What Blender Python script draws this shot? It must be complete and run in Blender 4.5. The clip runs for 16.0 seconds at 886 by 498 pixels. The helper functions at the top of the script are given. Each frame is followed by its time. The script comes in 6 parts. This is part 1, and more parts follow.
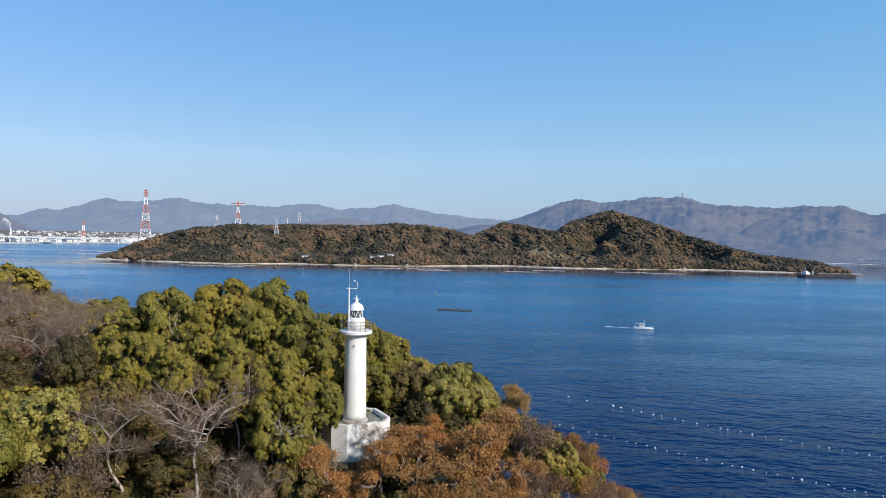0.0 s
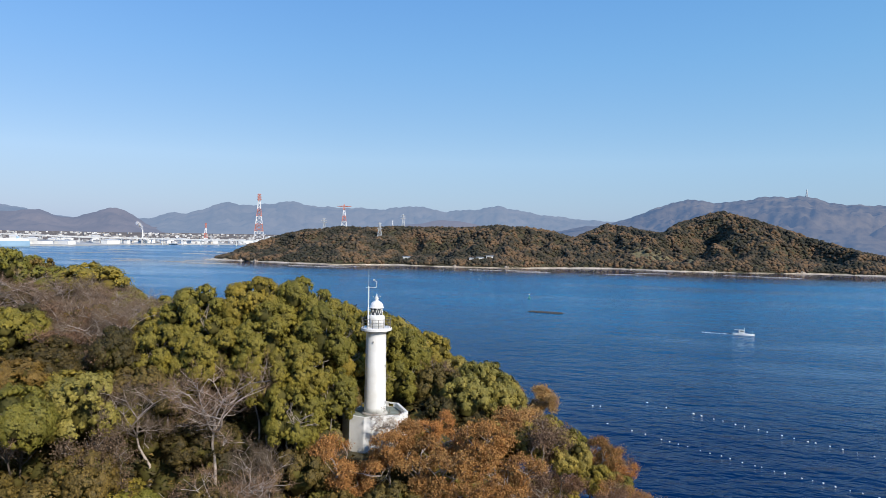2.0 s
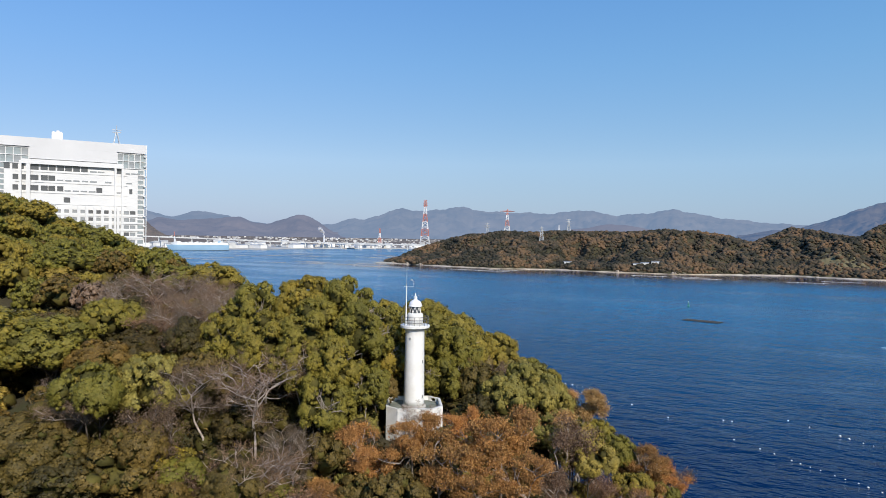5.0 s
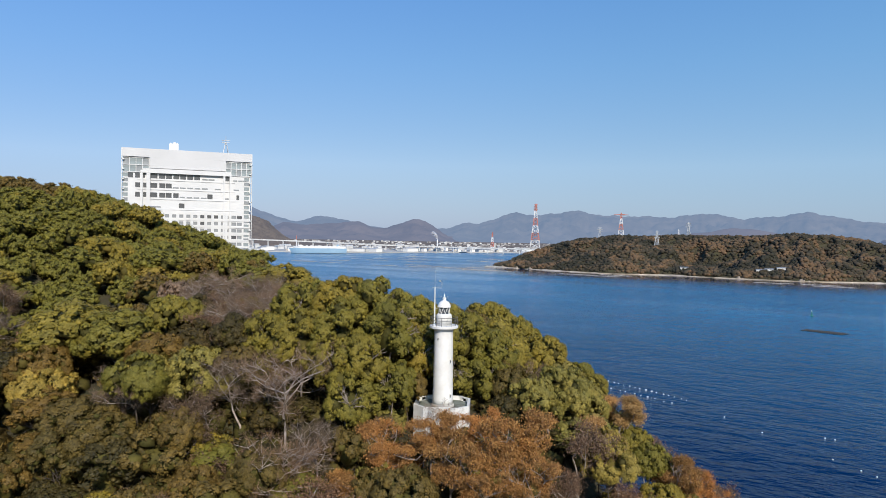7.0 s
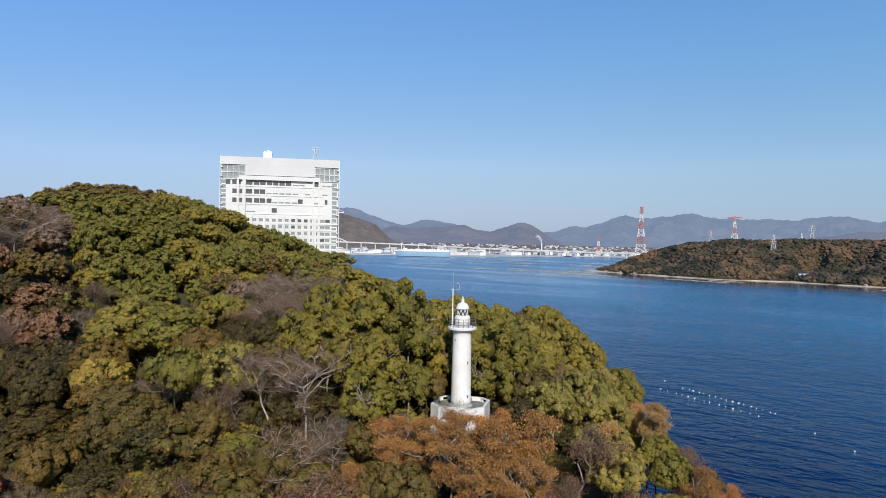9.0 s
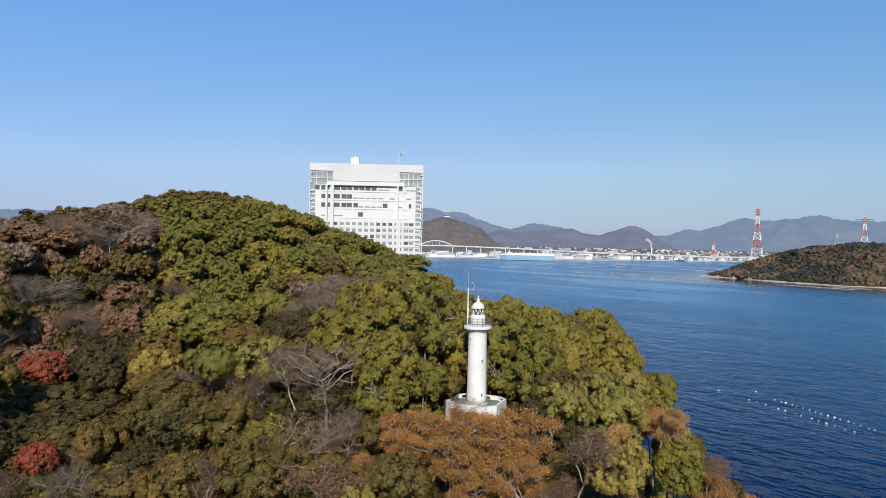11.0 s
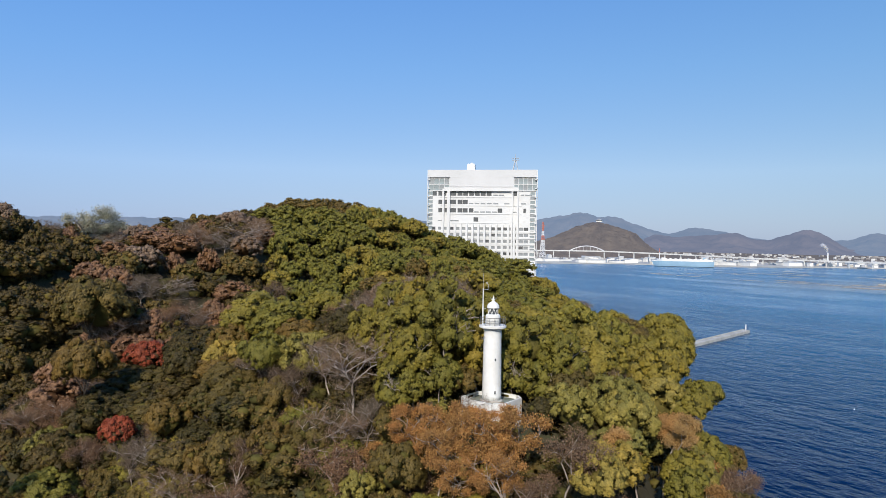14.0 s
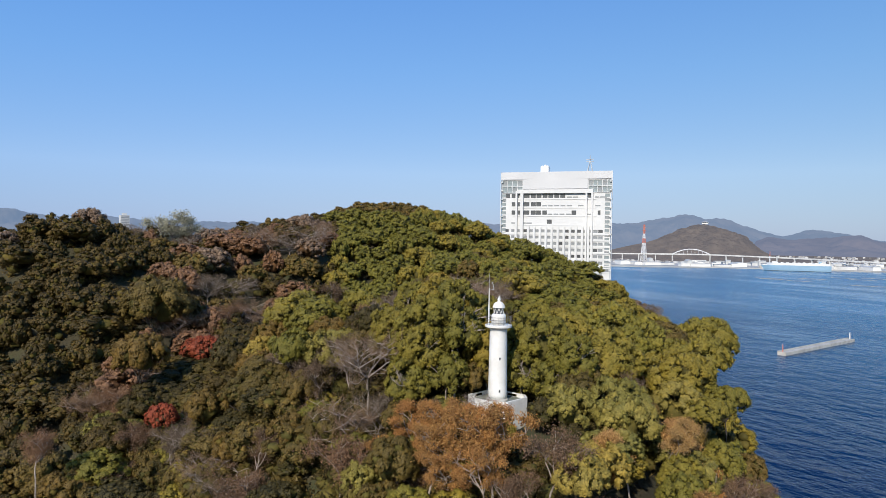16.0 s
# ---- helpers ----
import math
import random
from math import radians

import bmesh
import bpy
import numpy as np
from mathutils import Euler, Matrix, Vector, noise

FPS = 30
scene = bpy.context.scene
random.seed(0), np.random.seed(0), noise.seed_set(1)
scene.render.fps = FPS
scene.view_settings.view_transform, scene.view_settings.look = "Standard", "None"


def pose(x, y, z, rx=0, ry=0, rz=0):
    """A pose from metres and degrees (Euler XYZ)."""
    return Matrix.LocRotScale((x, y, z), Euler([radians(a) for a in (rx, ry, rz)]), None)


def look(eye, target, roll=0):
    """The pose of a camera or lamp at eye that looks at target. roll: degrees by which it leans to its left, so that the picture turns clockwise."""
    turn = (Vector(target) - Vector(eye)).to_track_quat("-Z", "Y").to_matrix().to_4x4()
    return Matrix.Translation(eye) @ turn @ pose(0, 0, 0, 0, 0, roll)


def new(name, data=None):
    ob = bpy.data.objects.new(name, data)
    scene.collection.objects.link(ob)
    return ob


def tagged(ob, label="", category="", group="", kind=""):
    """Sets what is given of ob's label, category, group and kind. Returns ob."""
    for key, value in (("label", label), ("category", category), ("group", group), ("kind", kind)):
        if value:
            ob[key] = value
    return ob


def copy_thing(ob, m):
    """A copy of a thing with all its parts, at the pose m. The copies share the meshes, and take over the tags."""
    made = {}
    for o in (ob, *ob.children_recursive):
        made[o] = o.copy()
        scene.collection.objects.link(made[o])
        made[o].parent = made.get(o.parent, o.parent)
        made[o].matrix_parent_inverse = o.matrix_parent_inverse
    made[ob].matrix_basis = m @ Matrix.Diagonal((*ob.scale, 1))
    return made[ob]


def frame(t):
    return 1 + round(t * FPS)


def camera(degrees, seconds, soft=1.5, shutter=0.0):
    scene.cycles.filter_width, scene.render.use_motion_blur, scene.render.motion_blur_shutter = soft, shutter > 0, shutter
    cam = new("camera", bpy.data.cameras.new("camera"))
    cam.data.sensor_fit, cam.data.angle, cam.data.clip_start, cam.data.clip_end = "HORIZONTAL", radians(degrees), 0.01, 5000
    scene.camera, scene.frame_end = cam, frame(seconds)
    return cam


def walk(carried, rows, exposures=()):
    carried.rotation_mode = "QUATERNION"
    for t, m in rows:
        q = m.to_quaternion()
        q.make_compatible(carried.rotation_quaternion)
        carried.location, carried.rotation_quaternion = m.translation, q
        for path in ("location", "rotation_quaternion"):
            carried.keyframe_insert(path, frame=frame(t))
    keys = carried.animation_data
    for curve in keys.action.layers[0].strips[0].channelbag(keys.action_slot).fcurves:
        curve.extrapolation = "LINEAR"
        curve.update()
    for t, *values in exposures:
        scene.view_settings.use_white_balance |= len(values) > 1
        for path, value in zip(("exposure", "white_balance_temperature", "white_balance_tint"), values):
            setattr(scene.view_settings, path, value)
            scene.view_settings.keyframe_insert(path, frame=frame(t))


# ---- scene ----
# ---- camera and its path ----
cam = camera(65.22, 16.0, soft=0.5)
ROWS = [
    (0.0, -0.000, 0.000, 58.419, 0.130, -1.385, -1.145),
    (0.5, 2.635, -0.401, 58.427, 2.485, -1.403, -1.135),
    (1.0, 5.368, -0.778, 58.462, 4.797, -1.418, -1.132),
    (1.5, 8.229, -1.163, 58.521, 6.823, -1.418, -1.128),
    (2.0, 11.124, -1.581, 58.563, 8.857, -1.398, -1.093),
    (2.5, 14.121, -1.861, 58.614, 11.115, -1.389, -1.074),
    (3.0, 17.127, -1.908, 58.645, 13.316, -1.371, -1.062),
    (3.5, 20.150, -1.670, 58.637, 15.669, -1.340, -1.052),
    (4.0, 23.048, -1.341, 58.633, 18.083, -1.315, -1.036),
    (6.5, 37.185, 2.663, 58.497, 30.097, -1.128, -0.983),
    (7.0, 39.841, 3.908, 58.503, 32.459, -1.077, -1.033),
    (7.5, 42.568, 5.216, 58.502, 34.751, -1.039, -1.069),
    (8.0, 45.226, 6.632, 58.520, 36.973, -0.997, -1.098),
    (8.5, 47.923, 8.233, 58.572, 39.188, -0.981, -1.102),
    (9.0, 50.528, 9.852, 58.607, 41.313, -0.943, -1.122),
    (11.5, 63.523, 19.775, 58.317, 52.515, -0.750, -1.037),
    (12.0, 65.916, 21.978, 58.280, 54.680, -0.715, -1.040),
    (12.5, 68.393, 24.191, 58.246, 56.755, -0.669, -1.050),
    (13.0, 70.849, 26.487, 58.219, 58.833, -0.631, -1.046),
    (13.5, 73.148, 29.027, 58.190, 60.925, -0.585, -1.011),
    (14.0, 75.224, 31.742, 58.149, 63.013, -0.548, -0.964),
    (14.5, 77.151, 34.584, 58.101, 65.090, -0.512, -0.925),
    (15.0, 78.959, 37.501, 58.049, 67.159, -0.467, -0.902),
    (15.5, 80.811, 40.502, 58.011, 69.221, -0.440, -0.896),
    (16.0, 82.669, 43.354, 57.982, 71.286, -0.414, -0.921),
]
walk(cam, [(t, pose(x, y, z, 90 + pitch, roll, yaw)) for t, x, y, z, yaw, pitch, roll in ROWS],
     [(0.0, 0.14), (1.5, 0.13), (3.0, 0.08), (4.0, 0.04), (6.5, -0.05), (9.0, -0.08), (12.5, -0.06), (16.0, -0.04)])

# ---- world, sun and exposure ----
SUN_YAW, SUN_UP = 50.0, 33.0          # the sun stands behind a viewer who faces this yaw
world = bpy.data.worlds.new("sky")
scene.world = world
world.use_nodes = True
wn, wl = world.node_tree.nodes, world.node_tree.links
sky = wn.new("ShaderNodeTexSky")
sky.sky_type, sky.sun_disc = "NISHITA", False
sky.sun_elevation, sky.sun_rotation = radians(SUN_UP), radians(180.0 - SUN_YAW)
sky.altitude, sky.air_density, sky.dust_density, sky.ozone_density = 50.0, 0.7, 0.25, 5.0
# clear winter air: the sky deepens upwards, is greyer at the horizon and a little greener away from the sun's opposite
spot, where = wn.new("ShaderNodeTexCoord"), wn.new("ShaderNodeSeparateXYZ")
wl.new(spot.outputs["Generated"], where.inputs[0])


def by_height(stops):
    r = wn.new("ShaderNodeValToRGB")
    while len(r.color_ramp.elements) < len(stops):
        r.color_ramp.elements.new(0.5)
    for e, (p, c) in zip(r.color_ramp.elements, stops):
        e.position, e.color = p, (*c, 1.0)
    wl.new(where.outputs["Z"], r.inputs[0])
    return r.outputs[0]


def blended(mode, a, b):
    n = wn.new("ShaderNodeMix")
    n.data_type, n.blend_type, n.inputs[0].default_value = "RGBA", mode, 1.0
    wl.new(a, n.inputs[6])
    wl.new(b, n.inputs[7])
    return n.outputs[2]


even = by_height([(0.0, (0.34, 0.20, 0.05)), (0.10, (0.76, 0.39, 0.10)), (0.22, (0.74, 0.40, 0.12)), (0.36, (0.72, 0.40, 0.13)), (0.55, (0.46, 0.34, 0.13))])
air = by_height([(0.0, (0.78, 1.90, 4.00)), (0.10, (0.72, 2.18, 4.92)), (0.24, (0.50, 1.98, 4.85)), (0.38, (0.34, 1.62, 4.55)), (0.6, (0.16, 1.25, 4.1)), (1.0, (0.14, 1.1, 3.8))])
side = wn.new("ShaderNodeMapRange")
side.inputs["From Min"].default_value, side.inputs["From Max"].default_value = -1.0, 0.6
wl.new(where.outputs["X"], side.inputs["Value"])
cast = wn.new("ShaderNodeValToRGB")
middle = cast.color_ramp.elements.new(0.44)
cast.color_ramp.elements[0].color, middle.color, cast.color_ramp.elements[2].color = (1.04, 1.10, 1.20, 1.0), (0.99, 1.05, 1.05, 1.0), (1.09, 1.12, 1.0, 1.0)
wl.new(side.outputs[0], cast.inputs[0])
wl.new(blended("MULTIPLY", blended("ADD", blended("MULTIPLY", sky.outputs[0], even), air), cast.outputs[0]), wn["Background"].inputs[0])
wn["Background"].inputs[1].default_value = 0.135
sun = new("sun", bpy.data.lights.new("sun", "SUN"))
sun.data.energy, sun.data.angle, sun.data.color = 4.4, radians(0.53), (1.0, 0.93, 0.84)
to_sun = Vector((math.sin(radians(SUN_YAW)) * math.cos(radians(SUN_UP)), -math.cos(radians(SUN_YAW)) * math.cos(radians(SUN_UP)), math.sin(radians(SUN_UP))))
sun.matrix_world = look(to_sun * 300.0, (0, 0, 0))


# ---- materials ----
def material(name):
    m = bpy.data.materials.new(name)
    m.use_nodes = True
    nt = m.node_tree
    return m, nt, nt.nodes["Principled BSDF"]


def ramp(nt, source, stops):
    r = nt.nodes.new("ShaderNodeValToRGB")
    els = r.color_ramp.elements
    while len(els) < len(stops):
        els.new(0.5)
    for e, (p, c) in zip(els, stops):
        e.position, e.color = p, (*c, 1.0)
    nt.links.new(source, r.inputs[0])
    return r.outputs[0]


def noise_of(nt, scale, detail=3.0, rough=0.6, coord="Object", stretch=None):
    tc = nt.nodes.new("ShaderNodeTexCoord")
    n = nt.nodes.new("ShaderNodeTexNoise")
    n.inputs["Scale"].default_value, n.inputs["Detail"].default_value, n.inputs["Roughness"].default_value = scale, detail, rough
    if stretch:
        mp = nt.nodes.new("ShaderNodeMapping")
        mp.inputs["Scale"].default_value = stretch[:3]
        if len(stretch) > 3:
            mp.inputs["Rotation"].default_value = (0, 0, radians(stretch[3]))
        nt.links.new(tc.outputs[coord], mp.inputs[0])
        nt.links.new(mp.outputs[0], n.inputs[0])
    else:
        nt.links.new(tc.outputs[coord], n.inputs[0])
    return n.outputs[0]


def mix(nt, a, b, fac, mode="MIX"):
    m = nt.nodes.new("ShaderNodeMix")
    m.data_type, m.blend_type = "RGBA", mode
    for sock, v in ((m.inputs[0], fac), (m.inputs[6], a), (m.inputs[7], b)):
        if isinstance(v, bpy.types.NodeSocket):
            nt.links.new(v, sock)
        else:
            sock.default_value = v if isinstance(v, float) else (*v, 1.0)
    return m.outputs[2]


def bump(nt, bsdf, height, strength, distance):
    b = nt.nodes.new("ShaderNodeBump")
    b.inputs["Strength"].default_value, b.inputs["Distance"].default_value = strength, distance
    nt.links.new(height, b.inputs["Height"])
    nt.links.new(b.outputs[0], bsdf.inputs["Normal"])
    return b


def worn(name, colour, dark, scale, rough=0.7, metal=0.0, relief=0.02):
    """A plain surface with stains at a large scale and grain at a small one."""
    m, nt, p = material(name)
    big, small = noise_of(nt, scale, 4.0), noise_of(nt, scale * 14, 3.0)
    c = mix(nt, ramp(nt, big, [(0.35, dark), (0.62, colour)]), dark, ramp(nt, small, [(0.55, (0, 0, 0)), (0.9, (0.5, 0.5, 0.5))]))
    nt.links.new(c, p.inputs["Base Color"])
    p.inputs["Roughness"].default_value, p.inputs["Metallic"].default_value = rough, metal
    bump(nt, p, small, 0.4, relief)
    return m


def foliage(name, tones, rough=0.62):
    """Leaves: each leaf takes its own tone, each tree its own cast, with patches between."""
    m, nt, p = material(name)
    geo = nt.nodes.new("ShaderNodeNewGeometry")
    info = nt.nodes.new("ShaderNodeObjectInfo")
    a, b, c = tones
    leaf = ramp(nt, geo.outputs["Random Per Island"], [(0.0, a), (0.55, b), (1.0, c)])
    cast = ramp(nt, info.outputs["Random"], [(0.0, (0.80, 0.84, 0.80)), (0.4, (1.0, 1.0, 0.95)), (0.7, (1.14, 1.06, 0.98)), (1.0, (1.36, 1.16, 0.95))])
    patch = ramp(nt, noise_of(nt, 0.55, 2.0), [(0.3, (0.72, 0.74, 0.78)), (0.7, (1.14, 1.1, 1.0))])
    grain = ramp(nt, noise_of(nt, 8.0, 3.0, 0.75), [(0.34, (0.78, 0.79, 0.80)), (0.5, (1.0, 1.0, 1.0)), (0.66, (1.15, 1.14, 1.1))])
    nt.links.new(mix(nt, mix(nt, mix(nt, leaf, cast, 1.0, "MULTIPLY"), patch, 1.0, "MULTIPLY"), grain, 1.0, "MULTIPLY"), p.inputs["Base Color"])
    p.inputs["Roughness"].default_value = rough
    p.inputs["Specular IOR Level"].default_value = 0.3
    thin = nt.nodes.new("ShaderNodeBsdfTranslucent")
    both = nt.nodes.new("ShaderNodeMixShader")
    both.inputs[0].default_value = 0.06
    nt.links.new(p.inputs["Base Color"].links[0].from_socket, thin.inputs[0])
    nt.links.new(p.outputs[0], both.inputs[1])
    nt.links.new(thin.outputs[0], both.inputs[2])
    nt.links.new(both.outputs[0], nt.nodes["Material Output"].inputs[0])
    return m


OLIVE = foliage("olive_leaves", ((0.180, 0.156, 0.025), (0.218, 0.186, 0.031), (0.272, 0.224, 0.040)))
GREEN = foliage("deep_green_leaves", ((0.172, 0.155, 0.024), (0.216, 0.190, 0.031), (0.272, 0.231, 0.040)))
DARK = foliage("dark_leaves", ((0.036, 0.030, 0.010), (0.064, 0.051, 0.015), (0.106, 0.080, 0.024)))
MOSS = foliage("moss_leaves", ((0.094, 0.068, 0.018), (0.142, 0.101, 0.026), (0.192, 0.134, 0.035)))
PALE = foliage("pale_leaves", ((0.205, 0.176, 0.040), (0.282, 0.236, 0.056), (0.362, 0.297, 0.074)))
RUST = foliage("rust_leaves", ((0.260, 0.116, 0.040), (0.395, 0.194, 0.064), (0.530, 0.305, 0.108)))
AMBER = foliage("amber_leaves", ((0.330, 0.185, 0.070), (0.460, 0.270, 0.105), (0.590, 0.380, 0.165)))
RED = foliage("red_leaves", ((0.200, 0.038, 0.018), (0.310, 0.066, 0.030), (0.400, 0.108, 0.050)))
BROWN = foliage("brown_leaves", ((0.112, 0.068, 0.043), (0.178, 0.110, 0.072), (0.250, 0.163, 0.108)))
TWIG = foliage("twigs", ((0.116, 0.080, 0.058), (0.190, 0.134, 0.098), (0.285, 0.208, 0.155)), 0.8)
GREYWOOD = foliage("grey_brown_twigs", ((0.120, 0.086, 0.064), (0.195, 0.142, 0.106), (0.280, 0.210, 0.160)), 0.8)
SILVER = foliage("silver_twigs", ((0.26, 0.25, 0.19), (0.40, 0.38, 0.29), (0.52, 0.50, 0.40)), 0.8)
# leaf colours darkened for the shade inside crowns, sprays and bushes
INNERSHADE = foliage("shade_dark_leaves", ((0.058, 0.054, 0.012), (0.084, 0.076, 0.017), (0.116, 0.100, 0.022)), 0.8)
INNERSHADEB = foliage("shade_dark_dry_leaves", ((0.070, 0.038, 0.018), (0.105, 0.058, 0.027), (0.140, 0.080, 0.038)), 0.8)
BARK = worn("pale_bark", (0.45, 0.375, 0.32), (0.22, 0.18, 0.15), 1.2, 0.85)
BARKD = worn("dark_bark", (0.11, 0.085, 0.065), (0.05, 0.04, 0.03), 1.2, 0.9)


def earth():
    m, nt, p = material("forest_floor")
    c = ramp(nt, noise_of(nt, 0.25, 6.0), [(0.3, (0.030, 0.026, 0.014)), (0.5, (0.060, 0.050, 0.024)), (0.7, (0.050, 0.056, 0.020))])
    nt.links.new(c, p.inputs["Base Color"])
    p.inputs["Roughness"].default_value = 0.95
    bump(nt, p, noise_of(nt, 2.0, 5.0), 0.8, 0.4)
    return m


def far_woods(name, stops, grain, cast=1.0):
    m, nt, p = material(name)
    geo = nt.nodes.new("ShaderNodeNewGeometry")
    c = ramp(nt, geo.outputs["Random Per Island"], stops)
    patch = ramp(nt, noise_of(nt, 0.024, 5.0, 0.68), [(0.42, tuple(1 + cast * v for v in (-0.54, -0.44, -0.42))), (0.5, (0.95, 0.95, 0.92)), (0.57, tuple(1 + cast * v for v in (0.75, 0.40, 0.14)))])
    g = ramp(nt, noise_of(nt, grain, 3.0), [(0.3, (0.8, 0.8, 0.8)), (0.75, (1.18, 1.18, 1.18))])
    nt.links.new(mix(nt, mix(nt, c, patch, 1.0, "MULTIPLY"), g, 1.0, "MULTIPLY"), p.inputs["Base Color"])
    p.inputs["Roughness"].default_value = 0.9
    p.inputs["Specular IOR Level"].default_value = 0.1
    bump(nt, p, noise_of(nt, grain * 1.3, 4.0, 0.7), 0.4, 1.2)
    return m


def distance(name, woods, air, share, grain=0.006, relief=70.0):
    """Wooded hills kilometres off: their woods, with the haze of lit air mixed in as emission."""
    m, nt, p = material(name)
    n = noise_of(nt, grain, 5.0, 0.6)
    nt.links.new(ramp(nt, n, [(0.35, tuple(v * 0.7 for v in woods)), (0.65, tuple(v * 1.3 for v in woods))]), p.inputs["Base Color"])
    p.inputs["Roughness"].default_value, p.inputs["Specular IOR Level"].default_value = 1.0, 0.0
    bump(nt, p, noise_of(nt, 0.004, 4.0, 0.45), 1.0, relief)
    haze_glow = nt.nodes.new("ShaderNodeEmission")
    haze_glow.inputs[0].default_value = (*air, 1.0)
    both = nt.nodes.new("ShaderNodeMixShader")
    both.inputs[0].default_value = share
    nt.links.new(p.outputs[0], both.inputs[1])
    nt.links.new(haze_glow.outputs[0], both.inputs[2])
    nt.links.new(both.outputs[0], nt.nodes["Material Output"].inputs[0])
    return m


def sea_water():
    m, nt, p = material("sea_water")
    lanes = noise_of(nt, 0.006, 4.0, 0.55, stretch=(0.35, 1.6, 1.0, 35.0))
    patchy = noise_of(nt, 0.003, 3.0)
    # sky's reflection put into the colour: dark close in, brighter far out
    dim_tone = ramp(nt, patchy, [(0.35, (0.0, 0.010, 0.045)), (0.65, (0.0, 0.019, 0.072))])
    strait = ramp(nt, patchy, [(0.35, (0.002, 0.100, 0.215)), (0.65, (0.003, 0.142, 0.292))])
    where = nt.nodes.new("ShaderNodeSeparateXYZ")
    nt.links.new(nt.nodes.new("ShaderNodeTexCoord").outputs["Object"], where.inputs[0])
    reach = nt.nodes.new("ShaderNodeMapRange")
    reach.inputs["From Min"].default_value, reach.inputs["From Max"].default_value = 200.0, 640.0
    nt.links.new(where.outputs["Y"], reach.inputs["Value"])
    lee = nt.nodes.new("ShaderNodeMapRange")          # still lee water; the island's dark reflection is also painted into its colour
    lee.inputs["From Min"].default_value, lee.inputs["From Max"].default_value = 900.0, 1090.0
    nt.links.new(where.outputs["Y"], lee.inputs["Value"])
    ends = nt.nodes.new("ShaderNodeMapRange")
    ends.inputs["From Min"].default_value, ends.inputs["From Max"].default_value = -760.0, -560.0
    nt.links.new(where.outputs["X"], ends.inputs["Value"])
    still_dim = nt.nodes.new("ShaderNodeMath")
    still_dim.operation = "MULTIPLY"
    nt.links.new(lee.outputs[0], still_dim.inputs[0])
    nt.links.new(ends.outputs[0], still_dim.inputs[1])
    nt.links.new(mix(nt, mix(nt, dim_tone, strait, reach.outputs[0]), dim_tone, still_dim.outputs[0]), p.inputs["Base Color"])
    nt.links.new(mix(nt, ramp(nt, lanes, [(0.45, (0.22, 0.22, 0.22)), (0.62, (0.14, 0.14, 0.14))]), (0.06, 0.06, 0.06), still_dim.outputs[0]), p.inputs["Roughness"])
    p.inputs["IOR"].default_value = 1.33
    p.inputs["Specular IOR Level"].default_value = 0.26
    p.inputs["Specular Tint"].default_value = (0.46, 0.76, 1.0, 1.0)
    height = None
    for scale, gain, long, turn in ((0.6, 0.20, 1.5, 34.0), (0.24, 0.55, 1.6, -14.0), (0.12, 0.88, 1.8, 24.0), (0.05, 2.0, 1.8, 46.0)):
        n = noise_of(nt, scale, 2.0, 0.55, stretch=(1.0, long, 1.0, turn))
        step = nt.nodes.new("ShaderNodeMath")
        step.operation = "MULTIPLY_ADD"
        nt.links.new(n, step.inputs[0])
        step.inputs[1].default_value = gain
        if height is None:
            step.inputs[2].default_value = 0.0
        else:
            nt.links.new(height, step.inputs[2])
        height = step.outputs[0]
    b = bump(nt, p, height, 1.0, 1.0)
    nt.links.new(mix(nt, ramp(nt, lanes, [(0.50, (1, 1, 1)), (0.60, (0.35, 0.35, 0.35))]), (0.10, 0.10, 0.10), still_dim.outputs[0]), b.inputs["Strength"])
    return m


WHITE = worn("white_paint", (0.86, 0.85, 0.82), (0.74, 0.72, 0.67), 0.45, 0.55, 0.0, 0.004)
WALLW = worn("white_tile_cladding", (0.75, 0.75, 0.74), (0.67, 0.67, 0.66), 0.06, 0.45, 0.0, 0.01)
GREYW = worn("pale_grey_cladding", (0.66, 0.66, 0.66), (0.60, 0.60, 0.60), 0.05, 0.5, 0.0, 0.01)
CONCRETE = worn("concrete", (0.56, 0.53, 0.47), (0.38, 0.35, 0.31), 0.3, 0.85)
PALECON = worn("pale_concrete", (0.66, 0.66, 0.64), (0.48, 0.48, 0.47), 0.05, 0.8)
DECKG = worn("mossy_concrete", (0.26, 0.28, 0.24), (0.14, 0.16, 0.12), 0.9, 0.9)
STEEL = worn("painted_steel", (0.55, 0.55, 0.53), (0.30, 0.27, 0.24), 1.5, 0.45, 0.3)
RAILM = worn("dark_rail_paint", (0.20, 0.19, 0.17), (0.09, 0.08, 0.07), 3.0, 0.5, 0.2)
# mast red made paler, the distant haze put into its colour
REDP = worn("hazed_red_mast_paint", (0.56, 0.21, 0.16), (0.46, 0.17, 0.13), 0.1, 0.5)
WHITEP = worn("white_mast_paint", (0.80, 0.80, 0.80), (0.64, 0.64, 0.64), 0.1, 0.5)
PYLON = worn("galvanised_pylon", (0.52, 0.54, 0.55), (0.40, 0.42, 0.43), 0.1, 0.5, 0.2)
HULLB = worn("pale_blue_hull_paint", (0.30, 0.46, 0.58), (0.24, 0.38, 0.50), 0.02, 0.45)
HULLD = worn("dark_hull_paint", (0.030, 0.034, 0.045), (0.06, 0.045, 0.04), 0.05, 0.5)
BAMBOO = worn("wet_bamboo", (0.085, 0.080, 0.075), (0.04, 0.036, 0.033), 0.6, 0.8)
BAMBOOP = worn("bleached_bamboo", (0.46, 0.42, 0.38), (0.26, 0.23, 0.21), 0.6, 0.8)
